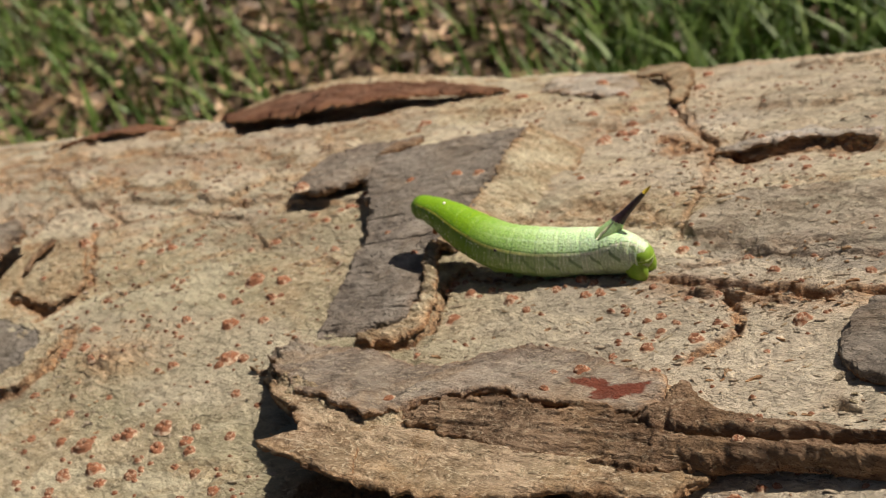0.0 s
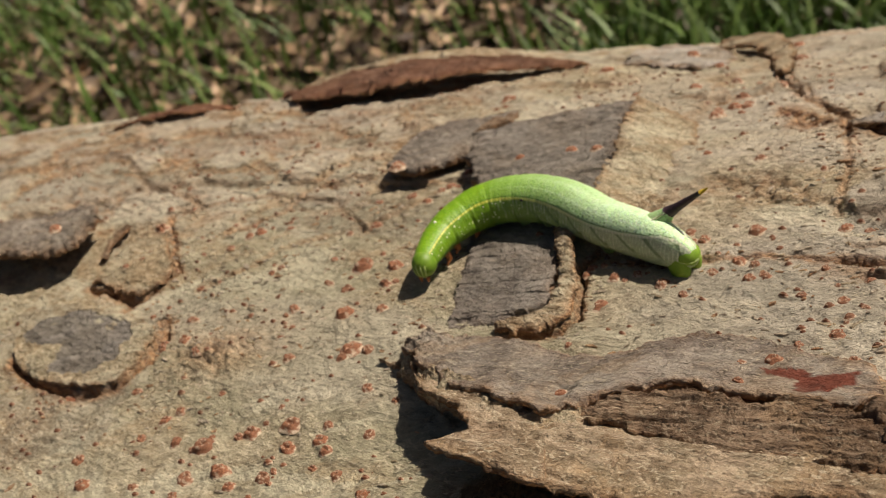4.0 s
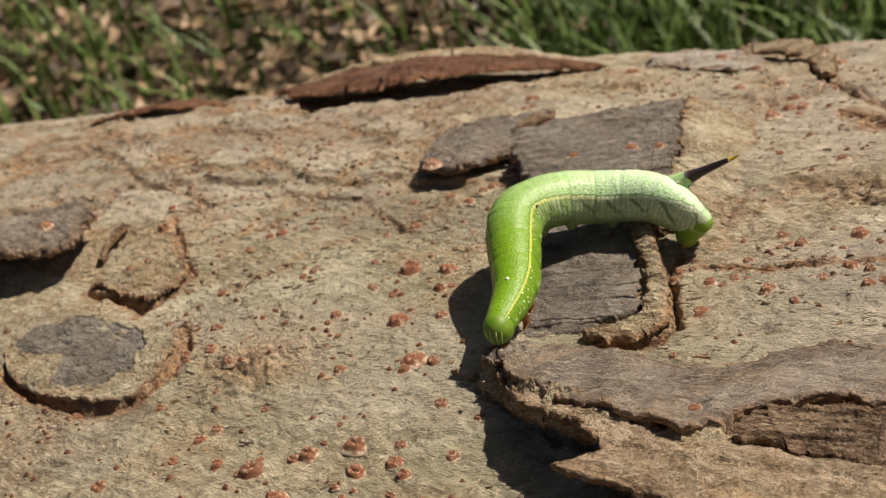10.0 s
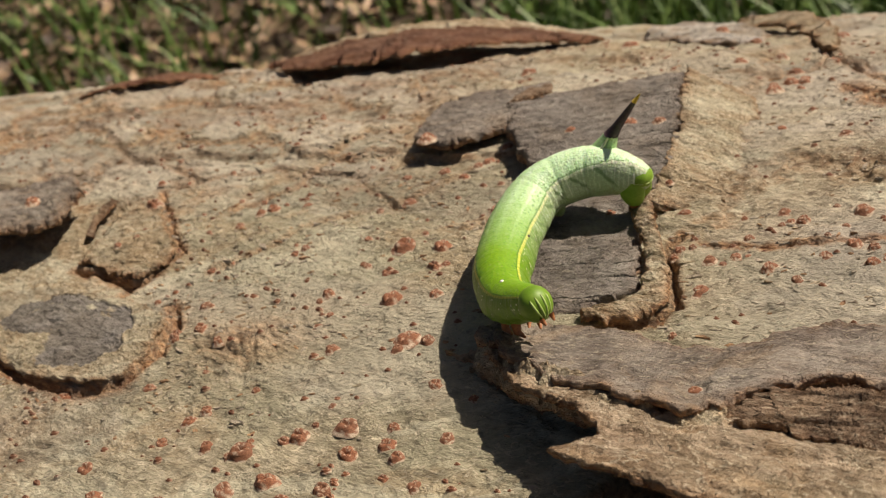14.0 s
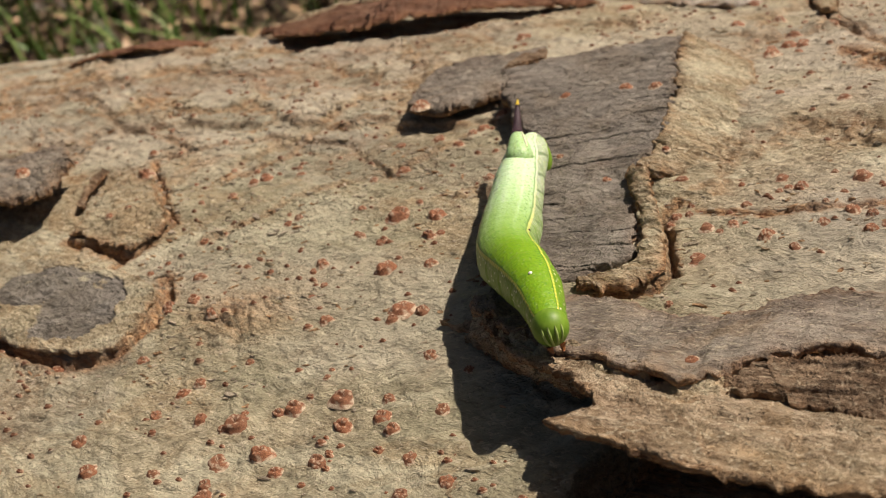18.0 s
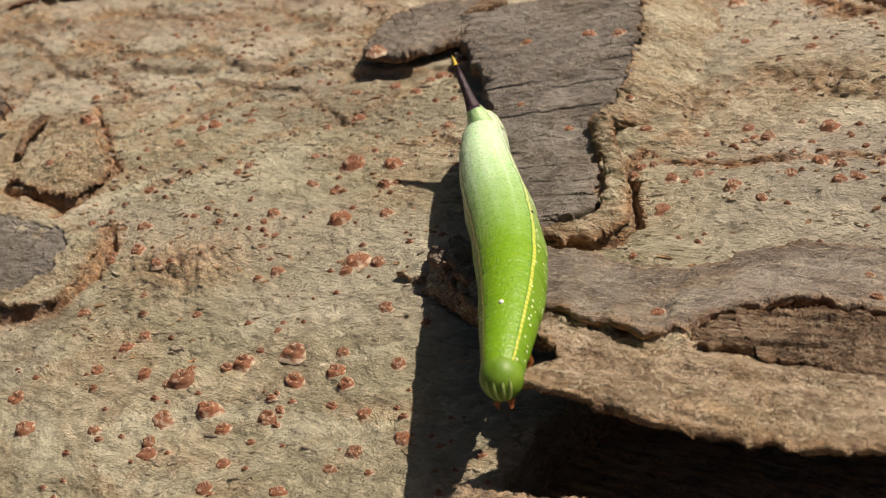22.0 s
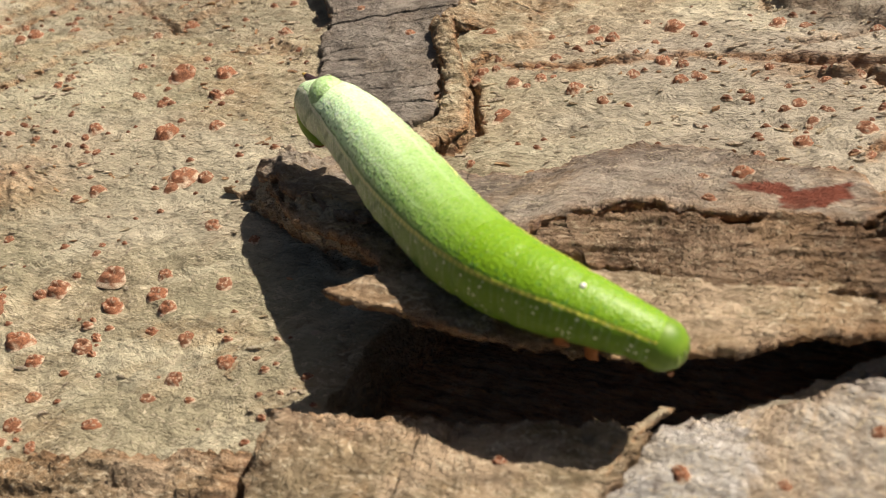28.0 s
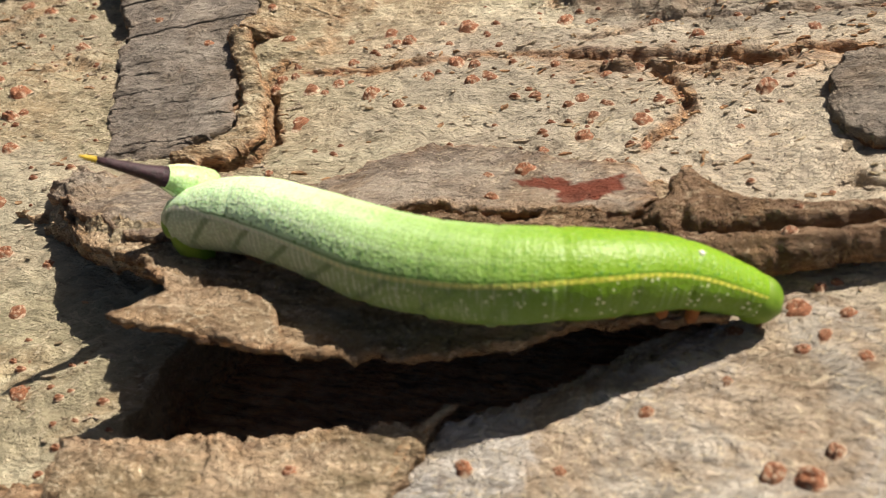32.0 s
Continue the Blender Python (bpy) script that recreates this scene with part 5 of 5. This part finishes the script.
def bent(p, u):
    """A place and a way on the smooth line through p."""
    at = np.concatenate([[0], np.cumsum(np.linalg.norm(np.diff(p, axis=0), axis=1))])
    at /= at[-1]
    slope = np.gradient(p, at, axis=0)
    k = int(min(max(np.searchsorted(at, u, side="right") - 1, 0), len(at) - 2))
    h = at[k + 1] - at[k]
    a = (u - at[k]) / h
    w = (2 * a**3 - 3 * a * a + 1, (a**3 - 2 * a * a + a) * h, -2 * a**3 + 3 * a * a, (a**3 - a * a) * h)
    d = ((6 * a * a - 6 * a) / h, 3 * a * a - 4 * a + 1, (-6 * a * a + 6 * a) / h, 3 * a * a - 2 * a)
    q = (p[k], slope[k], p[k + 1], slope[k + 1])
    return Vector(sum(x * y for x, y in zip(w, q))), Vector(sum(x * y for x, y in zip(d, q))).normalized()


def stand(spot, way, up=(0, 0, 1)):
    """A pose at spot whose z points along way, its y upwards."""
    up = Vector(up)
    ey = (up - way * up.dot(way)).normalized()
    m = Matrix((ey.cross(way), ey, way)).transposed().to_4x4()
    return Matrix.Translation(spot) @ m


crawl(0, (-3.9, 26.6, 5.3), (-0, 25.2, 4.2), (3.7, 23.5, 2.8), (7.6, 22.3, 1.6), (11.7, 22.1, 0.9), (16, 22.4, 0.4), (20.2, 22.4, 0.4), (24.3, 21.2, 0.7), root=(20.8, 22.6, 2.8), horn=(0.72, 0.2, 0.66))
crawl(1, (-8.9, 25.1, 6.5), (-4.4, 24.7, 6.5), (-0, 23.5, 5.4), (4, 22.1, 3.6), (8.1, 21, 1.9), (12.7, 20.8, 1.2), (17.3, 20.9, 1.4), (21.8, 20.1, 1.4), root=(18.3, 21.7, 3.4), horn=(0.75, 0.02, 0.66))
crawl(1.5, (-14.1, 25.7, 5.8), (-9, 25.4, 6.3), (-4, 24.6, 5.2), (0.7, 23.4, 3.4), (5.3, 21.9, 1.7), (10.4, 20.8, 1.4), (15.4, 19.8, 2.1), (19.9, 17.5, 2.1), root=(17.2, 20, 3.5), horn=(0.89, -0.04, 0.45))
crawl(2, (-16.9, 28.9, 4.5), (-11.5, 28, 4.9), (-6.3, 26.7, 4.6), (-1.2, 25, 3.3), (3.8, 23.2, 2), (8.9, 21.6, 1.2), (14.2, 20.4, 1.5), (19.2, 18.2, 1.7), root=(15, 19.8, 3.2), horn=(0.74, 0.08, 0.67))
crawl(2.5, (-18.4, 31.2, 4.7), (-13.2, 28.9, 4.5), (-7.6, 27.8, 4.3), (-2, 27, 3.4), (2.9, 24.8, 1.5), (8.1, 22.7, 0.5), (13.6, 21, 0.9), (18.8, 18.8, 0.9), root=(14.5, 20.9, 2.9), horn=(0.75, -0.06, 0.66))
crawl(3, (-21.1, 27, 3.6), (-15.2, 26.8, 4.4), (-9.3, 26.9, 4.4), (-3.4, 26.5, 3.4), (1.8, 24.8, 1.3), (7.4, 23.2, 0.3), (13.2, 21.7, 0.6), (18.4, 18.9, 0.6), root=(13.9, 21.2, 2.4), horn=(0.72, -0.01, 0.69))
crawl(3.5, (-16.8, 15.1, 2.9), (-15.3, 21.4, 3.6), (-10.3, 25.6, 4), (-4.6, 26.9, 2.6), (1.7, 25.1, 1.4), (7.7, 23, 1), (13.2, 19.3, 1.4), root=(10.5, 21.2, 2.4), horn=(0.19, 0.98, -0.02))
crawl(4, (-17.7, 16.3, 2.3), (-17.5, 22.2, 2.2), (-14.3, 27, 2.4), (-8.6, 28.4, 2.4), (-3, 27.1, 2), (2.1, 24.2, 1.1), (7.4, 21.5, 1), (12.5, 18.5, 0.6), root=(9.1, 21.6, 2.9), horn=(0.83, -0.03, 0.56))
crawl(4.5, (-20, 15.1, 2.3), (-18.9, 21, 2.2), (-15.5, 25.8, 2.3), (-9.9, 27.9, 1.9), (-4, 27.7, 1), (1.6, 25.6, 0.1), (7, 23, 0.1), (12.1, 19.9, 0.5), root=(8.3, 22, 2), horn=(0.83, 0.26, 0.5))
crawl(6.5, (-22.4, 8.5, 4.1), (-21.5, 14.3, 3.9), (-18.8, 19.5, 4.4), (-14.6, 23.6, 5), (-9.2, 25.7, 4.1), (-3.4, 26.4, 2.9), (2.3, 25.3, 2), (7, 21.8, 1.5), root=(4.6, 25.3, 2.9), horn=(0.85, -0.23, 0.48))
crawl(7, (-20.2, 7.5, 3.5), (-20.2, 13.3, 3.4), (-18.2, 18.8, 3.9), (-14.5, 23.2, 4.3), (-9.3, 25.8, 3.7), (-3.6, 26.7, 2.8), (2, 25.5, 2), (6.6, 22.1, 1.4), root=(4.3, 25.6, 2.9), horn=(0.82, -0.24, 0.52))
crawl(8, (-13.5, 6.1, 3.3), (-15.8, 11.5, 3.7), (-16.9, 17.2, 4.9), (-14.4, 22.2, 5.3), (-9.4, 25.1, 4.1), (-3.5, 25.7, 3.4), (2.3, 24.9, 2.6), (7.1, 22.4, 0.8), root=(4.5, 25.3, 3.2), horn=(0.83, -0.24, 0.5))
crawl(9, (-11.5, 4, 3.6), (-11.9, 9.4, 3.3), (-13.3, 14.7, 3.8), (-14.4, 19.8, 5), (-11.3, 23.9, 4.6), (-6.3, 25.6, 3.6), (-0.8, 25.3, 3.2), (4.1, 24.2, 1.3), root=(3.5, 27, 3), horn=(0.75, -0.4, 0.52))
crawl(10, (-12.7, 4.2, 3.9), (-12.5, 9.6, 3.9), (-13.9, 14.8, 4.6), (-14.8, 19.9, 5.7), (-11.9, 24.1, 4.9), (-7.2, 26.3, 3.5), (-1.9, 26.3, 3.1), (2.7, 24.4, 1.2), root=(0.4, 26.9, 4.3), horn=(0.9, -0.01, 0.43))
crawl(11, (-11.1, 2.8, 3.7), (-12.3, 8.1, 3.5), (-13.7, 13.5, 3.8), (-14.8, 18.8, 4.7), (-12.6, 23.4, 4.6), (-8.1, 26.2, 3.4), (-2.7, 26.6, 2.7), (2.2, 25.7, 0.4), root=(-0.4, 28, 4), horn=(0.84, -0.08, 0.54))
crawl(12, (-14.6, -0.2, 2.6), (-13.8, 5.4, 2.8), (-14.5, 11, 2.6), (-15.6, 16.6, 3), (-16.1, 22.1, 4.1), (-12.7, 26.4, 4), (-7.4, 28.2, 3.5), (-2.3, 27.4, 1.5), root=(-4.5, 29.5, 4.2), horn=(0.85, -0.07, 0.52))
crawl(13, (-13.1, -1.2, 3.1), (-12.5, 4.4, 3.9), (-13.4, 10.1, 4), (-15, 15.7, 4.4), (-15.3, 21.5, 4.8), (-12.4, 26.3, 3.8), (-7.3, 28.3, 2.9), (-2.3, 25.7, 2.9), root=(-6.6, 28, 5.3), horn=(0.67, 0.26, 0.7))
crawl(14, (-6.5, -0.5, 8.3), (-10.3, 2.7, 5.6), (-12.8, 7.5, 4.3), (-14.1, 12.9, 3.2), (-14.6, 18.4, 2.7), (-13.3, 23.7, 3.3), (-8.4, 25.8, 4.2), (-3, 24.8, 3.9), root=(-6.7, 26.8, 6.3), horn=(0.61, 0.04, 0.79))
crawl(14.5, (-6.5, -1.4, 8.5), (-9.5, 1.7, 6.5), (-11.8, 5.7, 5.2), (-13.1, 10.2, 4.2), (-13.8, 14.9, 3.5), (-13.6, 19.6, 3.5), (-10.9, 23.2, 4.4), (-6.9, 22.4, 4.5), root=(-8.7, 25.8, 7), horn=(0.55, -0.31, 0.77))
crawl(16.5, (-4.6, -0.3, 8.4), (-8.2, 2.9, 6), (-11.9, 6.3, 3.9), (-14, 11, 2.7), (-14.8, 16.3, 1.8), (-14.9, 21.7, 1.6), (-12.5, 25.8, 3), (-8, 24.3, 3.5), root=(-11.3, 27, 5.5), horn=(0.38, 0, 0.93))
crawl(17, (-1.5, -4.1, 7.6), (-5.3, 0.1, 7.7), (-9.2, 4.1, 5.7), (-12.4, 8.5, 4), (-14.3, 13.9, 2.9), (-15.2, 19.7, 2.3), (-14.8, 25.4, 2.3), (-11.6, 27.6, 0.4), root=(-14, 29.1, 3.6), horn=(0.41, -0.27, 0.87))
crawl(18, (-3.3, -6.7, 8.1), (-5.8, -1.8, 7.2), (-8.7, 2.6, 5.6), (-11.7, 7.1, 4), (-13.1, 12.3, 2.7), (-14.3, 17.7, 1.8), (-15.2, 23.2, 1.6), (-15.2, 28.7, 1.5), root=(-15.4, 24.7, 4.2), horn=(-0.22, 0.94, 0.26))
crawl(19, (-0.4, -10.7, 8.9), (-3.1, -5.4, 7.8), (-5.9, -0.2, 6.4), (-8.6, 5, 4.9), (-11.3, 10.3, 3.5), (-13.7, 15.7, 2.4), (-15.7, 21.4, 1.6), (-16.5, 27.4, 1.2), root=(-15.8, 23.5, 4.1), horn=(-0.4, 0.83, 0.38))
crawl(20, (1.8, -7.7, 6.8), (-2.1, -4, 7.6), (-5.3, 0.3, 6.7), (-8, 4.9, 5.3), (-10.3, 9.7, 3.9), (-12.4, 14.6, 2.7), (-14.5, 19.7, 1.9), (-15.1, 25.1, 1.7), root=(-14.9, 21.6, 2.8), horn=(-0.24, 0.55, 0.8))
crawl(21, (-3.9, -16.4, 9.8), (-4.1, -10.4, 8.5), (-4.4, -4.4, 7.3), (-5.8, 1.3, 5.9), (-8.2, 6.7, 4.5), (-10.8, 12.1, 3.3), (-13.3, 17.6, 2.2), (-15.1, 23.4, 1.6), root=(-14.3, 20.1, 3.2), horn=(-0.26, 0.44, 0.86))
crawl(22, (-1.3, -17.2, 8.8), (-2.3, -11.4, 8.1), (-3.7, -5.7, 7.2), (-5.7, -0.2, 6), (-8, 5.2, 4.7), (-10.4, 10.5, 3.6), (-12.6, 16, 2.8), (-14, 21.7, 2.2), root=(-13.3, 18.6, 4.5), horn=(-0.39, 0.54, 0.75))
crawl(23, (0.3, -18.2, 8.9), (0.4, -12.6, 8.7), (-1.5, -7.4, 8), (-3.8, -2.5, 6.8), (-6.2, 2.4, 5.7), (-8.5, 7.4, 4.7), (-10.8, 12.5, 3.8), (-12.6, 17.7, 3.2), root=(-11.8, 13.3, 6.3), horn=(-0.41, 0.91, -0.04))
crawl(24, (1.3, -19.4, 7.8), (1.4, -14.9, 9.9), (-0.3, -10, 9.4), (-2.5, -5.3, 8.3), (-4.4, -0.6, 7.2), (-6.6, 4.1, 6.2), (-9.1, 8.6, 5.2), (-11.9, 13, 4.3), root=(-10.1, 9.6, 6.9), horn=(-0.5, 0.8, 0.33))
crawl(25, (8.9, -19.9, 8.2), (5.1, -16.2, 9.5), (2, -11.7, 9.4), (-0.8, -7.1, 8.6), (-3.3, -2.4, 7.6), (-5.9, 2.4, 6.7), (-8.7, 7, 5.9), (-11.5, 11.6, 5.3), root=(-9.2, 8.2, 8), horn=(-0.53, 0.83, 0.18))
crawl(25.5, (11.3, -18.4, 8.7), (6.6, -17.4, 9.5), (3.1, -13.9, 9.3), (0.5, -9.6, 8.5), (-1.9, -5.3, 7.6), (-4.2, -0.8, 6.8), (-6.4, 3.6, 6), (-8.7, 8, 5.4), root=(-6.9, 5.9, 7.3), horn=(-0.57, 0.81, -0.1))
crawl(27.5, (19, -19, 8.2), (14, -18.2, 9.4), (9.4, -15.9, 9.4), (5.7, -12.2, 9), (2.5, -8.1, 8.6), (-0.5, -3.8, 8.2), (-3.6, 0.4, 7.9), (-7.5, 3.9, 7.4), root=(-5.4, 2.7, 8.9), horn=(-0.55, 0.79, -0.28))
crawl(28, (19.7, -20.3, 8.6), (14.7, -18.7, 9.8), (10.1, -16.1, 9.7), (6.3, -12.4, 9.3), (2.9, -8.3, 9), (-0.4, -4.1, 8.6), (-3.8, 0, 8.3), (-7.9, 3.3, 7.7), root=(-5.9, 2.2, 9.5), horn=(-0.56, 0.77, -0.3))
crawl(29, (24.8, -17.9, 6.8), (18.9, -18.8, 8.7), (13.2, -16.5, 8.9), (8.3, -12.6, 8.3), (4, -8.1, 7.6), (-0.1, -3.3, 7.1), (-4.2, 1.5, 6.9), (-8.7, 5.6, 6.6), root=(-6.7, 3.6, 9.9), horn=(-0.63, 0.77, 0.1))
crawl(30, (27.6, -16.4, 7), (21.5, -17, 8.4), (15.6, -14.9, 9.3), (10.3, -11.5, 9), (5.3, -7.6, 8.4), (0.5, -3.6, 7.6), (-4.2, 0.6, 7), (-9.3, 4.2, 6), root=(-6.5, 3.7, 9.9), horn=(-0.53, 0.75, 0.4))
crawl(30.5, (30.4, -15.6, 6.6), (24.7, -16.2, 8.5), (18.8, -15.9, 9), (13.2, -13.7, 8.6), (8.3, -10.3, 8), (3.7, -6.4, 7.6), (-1.1, -2.8, 7.1), (-6.4, -0.5, 5.7), root=(-4.7, -0.3, 9.7), horn=(-0.84, 0.41, 0.37))
crawl(31, (32.9, -14, 7.8), (27.6, -16.4, 8.2), (21.9, -16.6, 9.6), (16.4, -14.5, 9.9), (11.4, -11.4, 9.6), (6.3, -8.6, 8.5), (1.2, -5.7, 7.6), (-4.4, -3.9, 6.4), root=(-2.1, -3, 9.2), horn=(-0.63, 0.15, 0.76))
crawl(31.5, (35.2, -15.4, 6.8), (29.6, -16.1, 8.7), (23.8, -16.4, 10), (17.9, -15.4, 9.9), (12.4, -13.3, 9.3), (7.2, -10.3, 8.6), (2.2, -7.1, 8), (-3.2, -4.8, 6.8), root=(-0.5, -4.7, 9.5), horn=(-0.69, 0.3, 0.65))
crawl(32, (38.4, -14.5, 4.3), (33.4, -14.8, 7.1), (28, -16, 8.8), (22.3, -16.1, 9.4), (16.8, -14.3, 9.2), (11.8, -11.4, 8.8), (6.7, -8.7, 8.3), (1.3, -7.6, 7.1), root=(2, -6.1, 9.3), horn=(-0.64, -0.33, 0.7))


def motions():
    middle, rows = [], {}
    for t, p, root, horn in CRAWL:
        mid = Vector(p[3])
        middle.append((t, Matrix.Translation(mid * MM)))
        us = [0.0] + [u for u, _ in BODY] + [1.0]
        line = np.array([bent(p, u)[0] for u in us])
        for _ in range(2):
            line[1:-1] = (line[:-2] + 2 * line[1:-1] + line[2:]) / 4
        for k, (u, ring) in enumerate(BODY):
            way = Vector(line[k + 2] - line[k]).normalized()
            rows.setdefault(ring, []).append((t, stand((Vector(line[k + 1]) - mid) * MM, way)))
        spot, way = bent(p, 0.0)
        rows.setdefault(SKULL, []).append((t, stand((spot - mid) * MM, way)))
        way = bent(p, 0.95)[1]
        rows.setdefault(HORN, []).append((t, stand((root - mid) * MM, horn, way)))
    walk(CAT, middle)
    for ob, keys in rows.items():
        walk(ob, keys)


motions()
